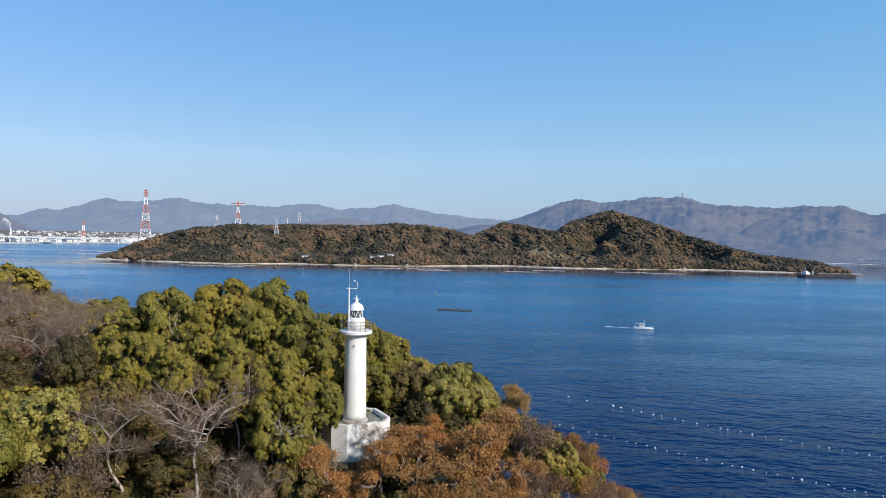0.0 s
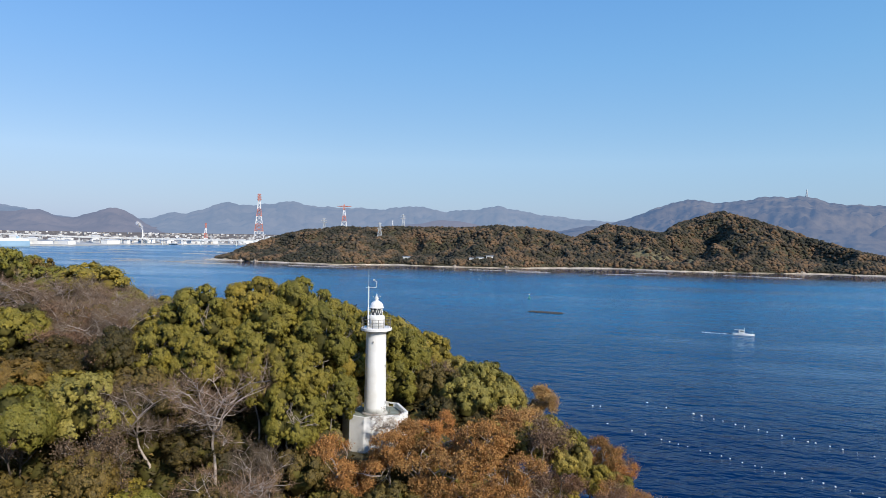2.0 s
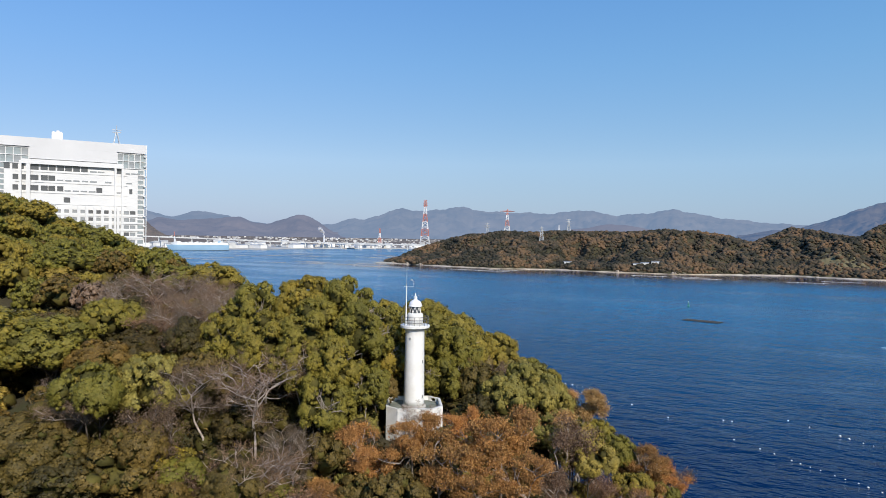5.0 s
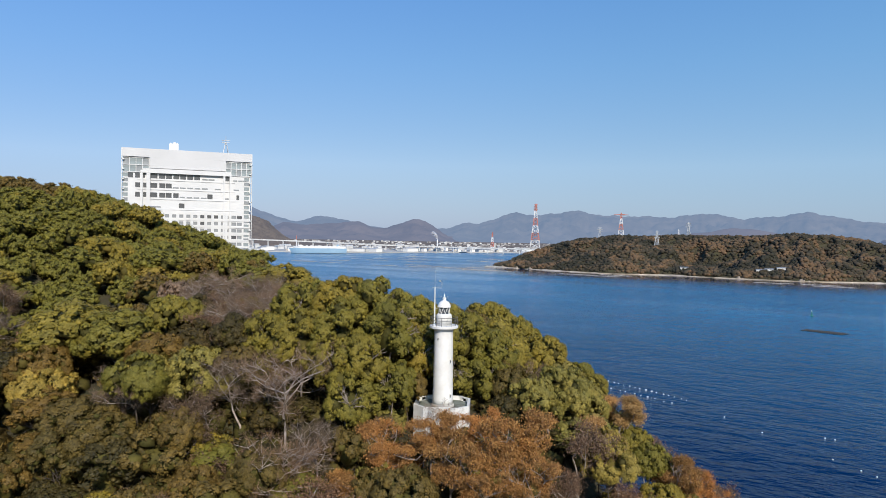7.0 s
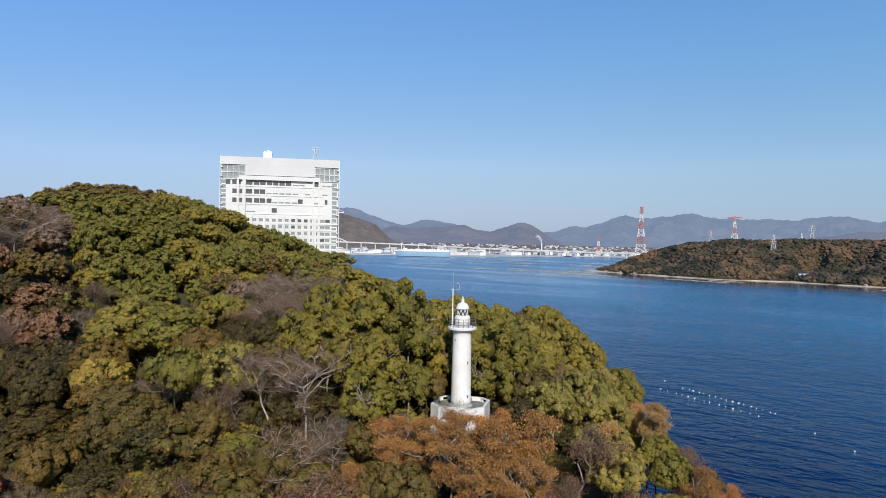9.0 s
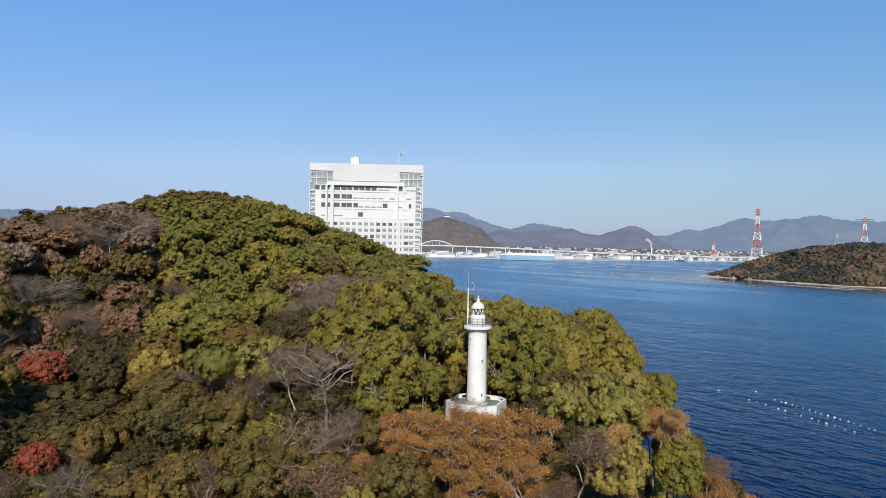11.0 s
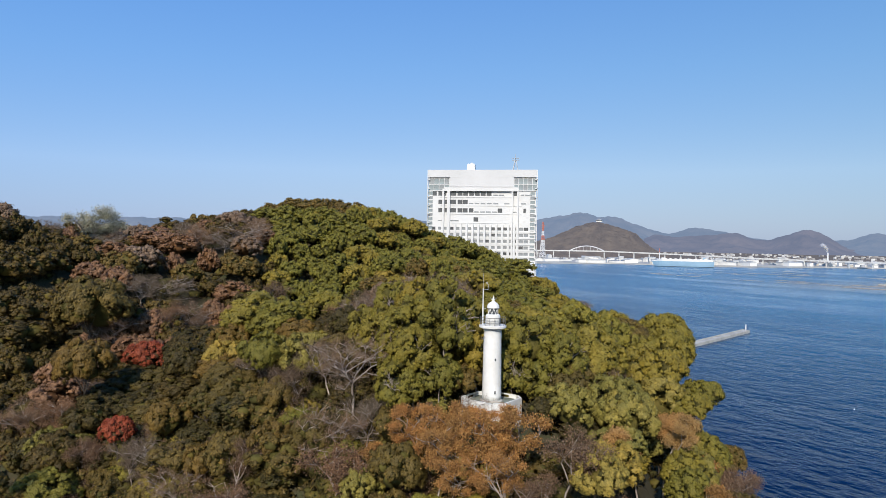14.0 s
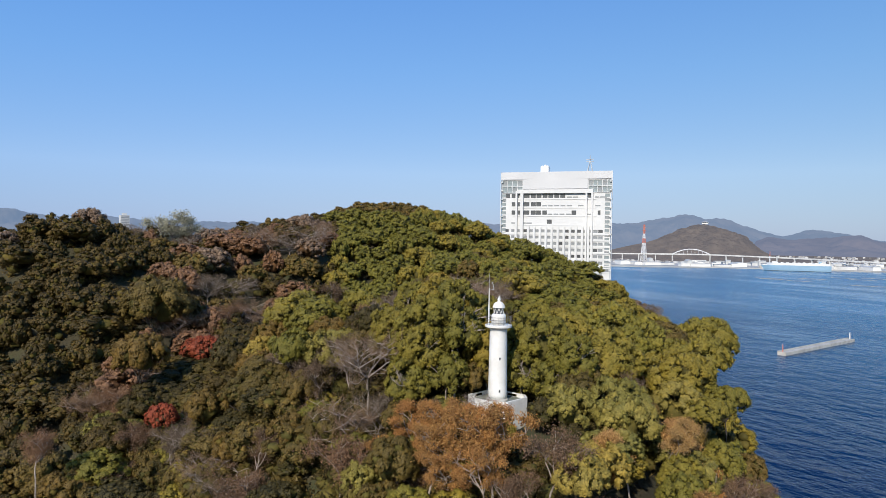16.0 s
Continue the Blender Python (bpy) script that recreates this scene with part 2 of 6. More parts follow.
GREENP = worn("green_buoy_paint", (0.05, 0.24, 0.17), (0.03, 0.14, 0.10), 1.0, 0.45)
FLOATP = worn("white_float", (0.80, 0.80, 0.78), (0.60, 0.60, 0.56), 2.0, 0.4)
SANDM = worn("sand_and_shingle", (0.58, 0.49, 0.39), (0.30, 0.25, 0.19), 0.05, 0.95)
ASPHALT = worn("port_paving", (0.50, 0.48, 0.44), (0.34, 0.33, 0.31), 0.012, 0.9)
ROCK = worn("weathered_rock", (0.46, 0.38, 0.30), (0.24, 0.20, 0.16), 0.25, 0.95, 0.0, 0.3)
ROOFM = worn("grey_roof_sheet", (0.38, 0.39, 0.41), (0.24, 0.24, 0.25), 0.05, 0.6)
FOAM = worn("wake_foam", (0.75, 0.78, 0.80), (0.35, 0.45, 0.52), 0.6, 0.6)


def pane_glass(name, tint, rough):
    m, nt, p = material(name)
    c = ramp(nt, noise_of(nt, 0.3, 2.0), [(0.35, tuple(v * 0.7 for v in tint)), (0.65, tint)])
    nt.links.new(c, p.inputs["Base Color"])
    p.inputs["Roughness"].default_value, p.inputs["IOR"].default_value = rough, 1.5
    p.inputs["Specular IOR Level"].default_value = 0.8
    return m


def steam():
    m, nt, p = material("steam")
    p.inputs["Base Color"].default_value = (0.85, 0.85, 0.86, 1.0)
    p.inputs["Roughness"].default_value = 1.0
    nt.links.new(ramp(nt, noise_of(nt, 0.12, 3.0), [(0.3, (0.04, 0.04, 0.04)), (0.7, (0.26, 0.26, 0.26))]), p.inputs["Alpha"])
    return m


def town_walls():
    m, nt, p = material("town_walls")
    geo = nt.nodes.new("ShaderNodeNewGeometry")
    c = ramp(nt, geo.outputs["Random Per Island"], [(0.0, (0.18, 0.17, 0.17)), (0.35, (0.38, 0.36, 0.35)), (0.7, (0.60, 0.59, 0.57)), (1.0, (0.80, 0.80, 0.79))])
    nt.links.new(mix(nt, c, ramp(nt, noise_of(nt, 0.2, 3.0), [(0.3, (0.75, 0.75, 0.75)), (0.7, (1.0, 1.0, 1.0))]), 1.0, "MULTIPLY"), p.inputs["Base Color"])
    p.inputs["Roughness"].default_value = 0.85
    return m


STEAM = steam()
TOWN = town_walls()
GLASSD = pane_glass("dark_window_glass", (0.06, 0.065, 0.07), 0.08)
GLASSH = pane_glass("tinted_window_glass", (0.11, 0.115, 0.12), 0.1)
GLASSM = pane_glass("curtained_window_glass", (0.34, 0.36, 0.37), 0.15)
GLASSG = pane_glass("green_grey_window_glass", (0.34, 0.39, 0.40), 0.08)
LENS = pane_glass("lantern_glass", (0.10, 0.11, 0.12), 0.05)
EARTH = earth()
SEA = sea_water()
ISLW = far_woods("island_woods", [(0.0, (0.076, 0.064, 0.044)), (0.5, (0.088, 0.071, 0.050)), (1.0, (0.104, 0.080, 0.057))], 0.16)
# hills and mountains that glow faintly, the haze before them painted as emission
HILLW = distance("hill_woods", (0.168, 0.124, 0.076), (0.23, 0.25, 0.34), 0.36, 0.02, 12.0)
HILLM = distance("hazed_castle_hill_woods", (0.150, 0.114, 0.074), (0.23, 0.25, 0.34), 0.36, 0.02, 12.0)
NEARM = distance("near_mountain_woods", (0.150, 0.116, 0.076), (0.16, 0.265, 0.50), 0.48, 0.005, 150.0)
MIDM = distance("hazed_foothill_woods", (0.150, 0.108, 0.084), (0.23, 0.30, 0.47), 0.58)
FARM = distance("hazed_far_mountain_woods", (0.170, 0.130, 0.096), (0.235, 0.345, 0.54), 0.68)


# ---- mesh helpers ----
def raw(name, verts, polys):
    """A mesh from an array of corners and a list of index arrays (each n x 3 or n x 4)."""
    me = bpy.data.meshes.new(name)
    v = np.asarray(verts, dtype=np.float32)
    idx = np.concatenate([np.asarray(q, dtype=np.int32).ravel() for q in polys])
    tot = np.concatenate([np.full(len(q), np.asarray(q).shape[1], dtype=np.int32) for q in polys])
    me.vertices.add(len(v))
    me.vertices.foreach_set("co", v.ravel())
    me.loops.add(len(idx))
    me.loops.foreach_set("vertex_index", idx)
    me.polygons.add(len(tot))
    me.polygons.foreach_set("loop_start", np.concatenate([[0], np.cumsum(tot)[:-1]]).astype(np.int32))
    me.update(calc_edges=True)
    me.validate()
    return me


def part(name, bm, mat, parent=None, label="", smooth=False):
    """One mesh object, under a thing or a part when parent is given. bm: a bmesh or a ready mesh."""
    if isinstance(bm, bpy.types.Mesh):
        me = bm
    else:
        me = bpy.data.meshes.new(name)
        bmesh.ops.recalc_face_normals(bm, faces=bm.faces)
        bm.to_mesh(me)
        bm.free()
    if not me.materials:
        me.materials.append(mat)
    if smooth:
        me.polygons.foreach_set("use_smooth", [True] * len(me.polygons))
    ob = new(name, me)
    if parent:
        ob.parent = parent
    if label:
        ob["label"] = label
    return ob


def empty(name, m=None):
    e = new(name)
    if m is not None:
        e.matrix_basis = m
    return e


def box(bm, size, at, rz=0.0, bevel=0.0):
    r = bmesh.ops.create_cube(bm, size=1.0, matrix=Matrix.Translation(at) @ Matrix.Rotation(radians(rz), 4, "Z") @ Matrix.Diagonal((*size, 1.0)))
    if bevel:
        edges = {e for v in r["verts"] for e in v.link_edges}
        bmesh.ops.bevel(bm, geom=list(edges), offset=bevel, segments=2, affect="EDGES", profile=0.5)


def rod(bm, a, b, r0, r1=None, sides=8):
    a, b = Vector(a), Vector(b)
    d = b - a
    turn = d.to_track_quat("Z", "Y").to_matrix().to_4x4()
    bmesh.ops.create_cone(bm, cap_ends=True, segments=sides, radius1=r0, radius2=r0 if r1 is None else r1, depth=d.length, matrix=Matrix.Translation((a + b) / 2) @ turn)


def lathe(bm, profile, sides=32):
    """A solid of revolution about z from (radius, height) pairs, bottom to top."""
    rings = [[bm.verts.new((r * math.cos(2 * math.pi * k / sides), r * math.sin(2 * math.pi * k / sides), z)) for k in range(sides)] for r, z in profile]
    for lo, hi in zip(rings, rings[1:]):
        for k in range(sides):
            bm.faces.new((lo[k], lo[(k + 1) % sides], hi[(k + 1) % sides], hi[k]))
    bm.faces.new(rings[0][::-1])
    bm.faces.new(rings[-1])


def ring(bm, radius, z, r, sides=32):
    pts = [(radius * math.cos(2 * math.pi * k / sides), radius * math.sin(2 * math.pi * k / sides), z) for k in range(sides)]
    for a, b in zip(pts, pts[1:] + pts[:1]):
        rod(bm, a, b, r, None, 6)


def smoothstep(a, b, x):
    t = np.clip((x - a) / (b - a), 0.0, 1.0)
    return t * t * (3 - 2 * t)


def wobble(x, y, scale, seed):
    """Cheap smooth noise on arrays, about -1 to 1."""
    rs = np.random.RandomState(seed)
    out = np.zeros_like(np.asarray(x, dtype=float))
    for k in range(7):
        a, ph, f = rs.uniform(0, 2 * math.pi), rs.uniform(0, 2 * math.pi), scale * 1.55 ** k
        out += np.sin((np.cos(a) * x + np.sin(a) * y) * f + ph + 1.7 * np.sin((np.sin(a) * x - np.cos(a) * y) * f * 0.6 + ph)) / 1.35 ** k
    return out / 3.0


def grid_mesh(name, xs, ys, height):
    gx, gy = np.meshgrid(xs, ys)
    gz = height(gx, gy)
    n, m = len(xs), len(ys)
    v = np.stack([gx.ravel(), gy.ravel(), gz.ravel()], 1)
    i = (np.arange(m - 1)[:, None] * n + np.arange(n - 1)[None, :]).ravel()
    return raw(name, v, [np.stack([i, i + 1, i + n + 1, i + n], 1)])


def along(table, t):
    a = np.array(table, dtype=float)
    return np.interp(t, a[:, 0], a[:, 1])


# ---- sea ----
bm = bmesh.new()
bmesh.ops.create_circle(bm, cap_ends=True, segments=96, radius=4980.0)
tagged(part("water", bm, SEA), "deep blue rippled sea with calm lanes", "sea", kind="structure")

# ---- the headland ----
RISES = [(-168, 112, 38, 31.8), (-125, 112, 30, 9.0), (-100, 138, 30, 24.9), (-140, 45, 32, 21.7), (-105, 12, 28, 18.8), (-84, 38, 24, 7.7), (-72, 98, 28, 21.6), (-25, 78, 22, 20.5), (-5, 88, 16, 6.4), (10, 92, 16, 14.1), (-30, 138, 26, 28.3), (-12, 112, 22, 3.4), (-55, 62, 20, 16.1)]
KNOLLS = [(-36, 52, 18, 1.0), (-18, 58, 18, -1.1), (-62, 24, 20, 4.2), (-205, 60, 42, 24.8), (-190, 170, 38, 18.6), (-225, 120, 42, 28.3), (-10, 30, 26, 4.5), (-210, 0, 45, 25.3), (-165, 40, 28, -1.6), (-166, 136, 15, 4.0), (-141, 70, 15, 7.0), (-108, 142, 18, -3.5), (-150, 190, 32, 23.8), (-150, -10, 30, 30.7), (-98, 116, 13, 5.0), (-145, -22, 18, 6.0), (-162, 151, 10, -3.2)]
HILLS = RISES + KNOLLS
COAST = [(36, 60), (33, 82), (29, 100), (15, 115), (-8, 136), (-38, 162), (-75, 186), (-110, 212), (-175, 252), (-195, 300), (-330, 330), (-420, 200), (-420, -90), (-250, -80), (-110, -45), (-45, -12), (5, 24)]


def inland(x, y):
    """Metres from the shore, positive on the land."""
    x, y = np.asarray(x, dtype=float), np.asarray(y, dtype=float)
    best, inside = np.full(x.shape, 1e9), np.zeros(x.shape, dtype=bool)
    for (ax, ay), (bx, by) in zip(COAST, COAST[1:] + COAST[:1]):
        t = np.clip(((x - ax) * (bx - ax) + (y - ay) * (by - ay)) / ((bx - ax) ** 2 + (by - ay) ** 2), 0, 1)
        best = np.minimum(best, np.hypot(x - ax - t * (bx - ax), y - ay - t * (by - ay)))
        cross = ((ay > y) != (by > y)) & (x < (bx - ax) * (y - ay) / (by - ay + 1e-9) + ax)
        inside ^= cross
    return np.where(inside, best, -best)


def ground_at(x, y):
    x, y = np.asarray(x, dtype=float), np.asarray(y, dtype=float)
    h = sum(a * np.exp(-((x - cx) ** 2 + (y - cy) ** 2) / (2 * s * s)) for cx, cy, s, a in HILLS)
    far = smoothstep(-200, -280, x)
    h = h * (1 - far) + 40.0 * far
    behind = smoothstep(-196, -212, x) * smoothstep(150, 180, y)
    h = h * (1 - behind) + 6.0 * behind
    d = inland(x, y)
    h = h * smoothstep(-1, 22, d) + 2.0 * smoothstep(-3, 4, d) - 3.0 + wobble(x, y, 0.09, 5) * 0.6
    pad = smoothstep(7.5, 4.5, np.hypot(x + 10.5, y - 83.7))
    return h * (1 - pad) + 31.6 * pad


tagged(part("ground", grid_mesh("ground", np.arange(-440, 60, 3.5), np.arange(-110, 345, 3.5), ground_at), EARTH, smooth=True), "dark forest floor of the wooded headland", "ground", kind="structure")

# ---- the island across the strait ----
RIDGE = [(-640, 0), (-600, 16), (-547, 40), (-497, 56), (-430, 61), (-330, 63), (-185, 64), (-85, 72), (16, 60), (60, 50), (125, 77), (237, 60), (292, 90), (379, 108), (462, 86), (541, 48), (604, 24), (690, 14), (745, 0)]
SHORE = [(-640, 1215), (-565, 1185), (-456, 1150), (-356, 1132), (-255, 1172), (-156, 1157), (-62, 1157), (14, 1205), (117, 1247), (211, 1208), (343, 1217), (474, 1246), (606, 1206), (745, 1190)]


def island_at(x, y):
    top, shore = along(RIDGE, x), along(SHORE, x)
    mid = shore + 40 + 260 * np.clip(top / 80, 0.15, 1.2)
    f = smoothstep(0, 1, (y - shore) / (mid - shore)) * smoothstep(330, 0, y - mid)
    f = np.where(y < mid, np.clip((y - shore) / (mid - shore), 0, 1) ** 0.70, f)
    spur = 1 + (0.34 * wobble(x, y, 0.017, 11) * (1 - 0.75 * f) - 1.7 * np.clip(np.abs(wobble(x, y * 0.55, 0.016, 15)) - 0.12, -0.12, 0.4) * smoothstep(0, 0.35, 1 - f)) * np.clip((y - shore) / 60, 0, 1)
    ends = smoothstep(-640, -590, x) * smoothstep(745, 690, x)
    return top * f * spur * ends + 2.2 * smoothstep(-8, 10, y - shore) * ends * smoothstep(340, 300, y - mid) - 1.4


tagged(part("island_ground", grid_mesh("island_ground", np.arange(-660, 770, 9.0), np.arange(1100, 1800, 9.0), island_at), EARTH, smooth=True), "dark wooded ground of the island across the strait", "island", kind="structure")


bm = bmesh.new()
last = None
for x in np.arange(-612, 722, 5.0):
    y, w = float(along(SHORE, x)), 4.0 * float(wobble(x, 0.0, 0.02, 3)) - 0.5
    lift = 2.4 * min(0.0, float(wobble(x, 7.0, 0.045, 19)) + 0.05)
    row = [bm.verts.new((x, y - 10, -1.2)), bm.verts.new((x, y - 5, 0.25 + lift)), bm.verts.new((x, y - 4 + w, 1.2 + 0.18 * w + lift)), bm.verts.new((x, y + 8 + w, 1.7 + 0.2 * w + lift))]
    if last:
        for k in range(3):
            bm.faces.new((last[k], row[k], row[k + 1], last[k + 1]))
    last = row
tagged(part("beach", bm, SANDM, smooth=True), "narrow pale sand and shingle beach round the island", "beach", kind="structure")


def ico(sub):
    bm = bmesh.new()
    bmesh.ops.create_icosphere(bm, subdivisions=sub, radius=1.0)
    bm.verts.ensure_lookup_table()
    v = np.array([p.co[:] for p in bm.verts])
    f = np.array([[q.index for q in t.verts] for t in bm.faces])
    bm.free()
    return v, f


ICO1, ICO2 = ico(1), ico(2)
OCT = (np.array([[1, 0, 0], [-1, 0, 0], [0, 1, 0], [0, -1, 0], [0, 0, 1], [0, 0, -1]], dtype=float),
       np.array([[0, 2, 4], [2, 1, 4], [1, 3, 4], [3, 0, 4], [2, 0, 5], [1, 2, 5], [3, 1, 5], [0, 3, 5]]))


def clumps(rs, places, sizes, squash, shape=ICO2, rough=0.24):
    """Uneven leafy clumps, one at each place, as corners and triangles."""
    bv, bf = shape
    n = len(places)
    j = 1 + rs.uniform(-rough, rough, (n, len(bv), 1))
    turn = rs.uniform(0, 2 * math.pi, n)
    c, s = np.cos(turn)[:, None], np.sin(turn)[:, None]
    p = bv[None] * j
    x, y = p[:, :, 0] * c - p[:, :, 1] * s, p[:, :, 0] * s + p[:, :, 1] * c
    v = np.stack([x, y, p[:, :, 2] * squash], 2) * sizes[:, None, None] + places[:, None, :]
    f = bf[None] + (np.arange(n) * len(bv))[:, None, None]
    return v.reshape(-1, 3), f.reshape(-1, 3)


def wooded(name, count, xr, yr, height, low, size, seed, mat, label, front=None, smooth=False, squash=0.95):
    rs = np.random.RandomState(seed)
    x, y = rs.uniform(*xr, count * 3), rs.uniform(*yr, count * 3)
    z = height(x, y)
    ok = z > low
    if front is not None:
        ok &= front(x, y)
    x, y, z = x[ok][:count], y[ok][:count], z[ok][:count]
    s = rs.uniform(size[0], size[1], len(x)) * rs.choice([0.7, 1.0, 1.25], len(x), p=[0.35, 0.5, 0.15])
    v, f = clumps(rs, np.stack([x, y, z + s * 0.4 * squash], 1), s, squash, ICO1, 0.30)
    return tagged(part(name, raw(name, v, [f]), mat, smooth=smooth), label, "woods", kind="stuff")


wooded("island_woods", 34000, (-640, 745), (1130, 1620), island_at, 2.0, (1.6, 4.4), 21, ISLW, "mixed autumn woods covering the island", smooth=True, squash=0.72, front=lambda x, y: ((np.hypot((x - 205) / 62, (y - 1278 + 0.35 * (x - 205)) / 34) > 1) | (wobble(x, y, 0.21, 5) > 0.22)) & (y < along(SHORE, x) + 55 + 275 * np.clip(along(RIDGE, x) / 80, 0.15, 1.2)))

GRASS = worn("dry_grass", (0.185, 0.150, 0.072), (0.080, 0.072, 0.036), 0.16, 0.95, 0.0, 0.4)
tagged(part("grass_slope", grid_mesh("grass_slope", np.arange(140, 272, 6.0), np.arange(1225, 1338, 6.0), lambda x, y: island_at(x, y) + 0.5), GRASS, smooth=True), "open slope of dry yellow grass on the island", "grass", kind="stuff")


# rocks at the island's foot
def crag(name, seed):
    rs = np.random.RandomState(seed)
    v, f = clumps(rs, rs.uniform(-1, 1, (7, 3)) * [4.5, 1.6, 0.8] + [0, 0, 2.0], rs.uniform(1.8, 4.0, 7), 1.0, ICO2, 0.28)
    return part(name, raw(name, v, [f]), ROCK)


rs = np.random.RandomState(23)
rock = [crag("shore_rock", 71), crag("shore_rock", 72)]
for k, x in enumerate([-575, -540, -506, -148, -140, -128, -60, -52, -46, 70, 96, 150, 268, 282, 300, 420, 430, 640]):
    m = pose(x, float(along(SHORE, x)) + rs.uniform(-3, 3), 0.0, 0, 0, rs.uniform(-25, 25)) @ Matrix.Scale(rs.uniform(0.35, 0.75), 4)
    if k < 2:
        rock[k].matrix_basis = m
        tagged(rock[k], "pale weathered rock at the island shore", "rock", group="shore rocks")
    else:
        copy_thing(rock[k % 2], m @ Matrix.Scale(1 / rock[k % 2].scale.x, 4))


# ---- mountains and the mainland ----
def range_of(name, ridge_line, radius, depth, mat, label, seed, rough=0.03):
    """A mountain range on a ring round the bay. ridge_line: (bearing in degrees, height)."""
    th = np.arange(ridge_line[0][0], ridge_line[-1][0], 0.12)
    rr = np.linspace(0, 1, 48)
    gt, gr = np.meshgrid(th, rr)
    soft = sum(along(ridge_line, gt + o) for o in (-0.2, 0.0, 0.2)) / 3
    soft = soft * (1 + rough * (0.5 * np.sin(gt * 2.3 + seed) + 0.35 * np.sin(gt * 4.9 + 1.7 * seed) + 0.25 * np.sin(gt * 11.3 + seed * 0.6)))
    R = radius - depth * (1 - gr)
    x, y = R * np.sin(np.radians(gt)), R * np.cos(np.radians(gt))
    valley = np.clip(1 - 2.4 * np.abs(wobble(x, y, 0.0030, seed)), 0, 1)
    gully = np.clip(1 - 2.4 * np.abs(wobble(x, y, 0.0085, seed + 2)), 0, 1)
    z = soft * gr ** 0.65 * (1 - (0.42 * valley + 0.20 * gully) * (1 - gr ** 2.5)) - 2
    n, m = len(th), len(rr)
    i = (np.arange(m - 1)[:, None] * n + np.arange(n - 1)[None, :]).ravel()
    v = np.stack([x.ravel(), y.ravel(), z.ravel()], 1)
    return tagged(part(name, raw(name, v, [np.stack([i, i + n, i + n + 1, i + 1], 1)]), mat, smooth=True), label, "mountains", kind="structure")


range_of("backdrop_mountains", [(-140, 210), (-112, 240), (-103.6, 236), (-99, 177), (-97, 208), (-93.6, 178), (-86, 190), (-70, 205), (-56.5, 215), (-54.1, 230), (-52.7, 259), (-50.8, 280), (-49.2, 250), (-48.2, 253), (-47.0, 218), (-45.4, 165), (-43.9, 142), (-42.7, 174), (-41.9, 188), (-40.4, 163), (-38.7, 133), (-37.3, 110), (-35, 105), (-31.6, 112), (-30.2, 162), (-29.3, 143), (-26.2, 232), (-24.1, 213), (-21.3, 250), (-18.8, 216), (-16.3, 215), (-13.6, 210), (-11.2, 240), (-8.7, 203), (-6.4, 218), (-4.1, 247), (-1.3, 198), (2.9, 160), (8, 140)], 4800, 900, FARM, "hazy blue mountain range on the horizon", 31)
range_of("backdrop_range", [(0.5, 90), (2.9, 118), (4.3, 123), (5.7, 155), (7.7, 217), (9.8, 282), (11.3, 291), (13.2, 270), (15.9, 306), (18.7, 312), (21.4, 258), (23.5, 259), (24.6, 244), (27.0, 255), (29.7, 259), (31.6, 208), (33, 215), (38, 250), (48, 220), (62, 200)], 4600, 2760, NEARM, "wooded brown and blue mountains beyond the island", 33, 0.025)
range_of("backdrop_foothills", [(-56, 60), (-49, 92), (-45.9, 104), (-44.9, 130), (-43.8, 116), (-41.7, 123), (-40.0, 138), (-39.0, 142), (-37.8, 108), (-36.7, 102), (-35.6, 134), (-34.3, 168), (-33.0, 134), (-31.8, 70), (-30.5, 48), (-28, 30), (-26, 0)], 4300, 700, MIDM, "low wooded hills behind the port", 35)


def castle_hill(x, y):
    d = np.hypot((x + 2387) / 1.05, (y - 2100) / 1.0)
    return 138 * np.exp(-(d / 200) ** 2.8) * (1 + 0.16 * wobble(x, y, 0.014, 8)) + 62 * np.exp(-((x + 2570) ** 2 + (y - 1870) ** 2) / (2 * 130.0 ** 2)) + 2


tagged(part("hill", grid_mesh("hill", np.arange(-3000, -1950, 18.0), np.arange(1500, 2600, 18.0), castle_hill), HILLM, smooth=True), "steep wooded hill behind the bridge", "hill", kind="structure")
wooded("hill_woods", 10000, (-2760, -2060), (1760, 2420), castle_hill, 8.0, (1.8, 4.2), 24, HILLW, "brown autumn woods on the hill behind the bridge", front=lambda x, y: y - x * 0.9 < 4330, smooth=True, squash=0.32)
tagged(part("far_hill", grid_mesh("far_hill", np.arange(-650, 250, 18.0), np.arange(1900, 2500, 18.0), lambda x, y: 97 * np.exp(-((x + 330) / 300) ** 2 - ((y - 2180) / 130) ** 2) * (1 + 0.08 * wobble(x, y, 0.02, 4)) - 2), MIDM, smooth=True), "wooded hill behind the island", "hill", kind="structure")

bm = bmesh.new()
shore = [(-1900, 900), (-1640, 1240), (-1600, 1450), (-1480, 1640), (-1330, 1740), (-1270, 2050), (-1100, 2290), (-600, 2440), (0, 2650), (300, 3300), (600, 4700), (-2200, 4200), (-4300, 1900), (-3900, 600)]
top = [bm.verts.new((x, y, 3.0)) for x, y in shore]
low = [bm.verts.new((x, y, -2.0)) for x, y in shore]
bm.faces.new(top)
for k in range(len(shore)):
    bm.faces.new((top[k - 1], low[k - 1], low[k], top[k]))
tagged(part("port_ground", bm, ASPHALT), "flat pale port land along the far shore", "quay", kind="structure")

# seawall and loading pier at the foot of the range, past the island's end
bm = bmesh.new()
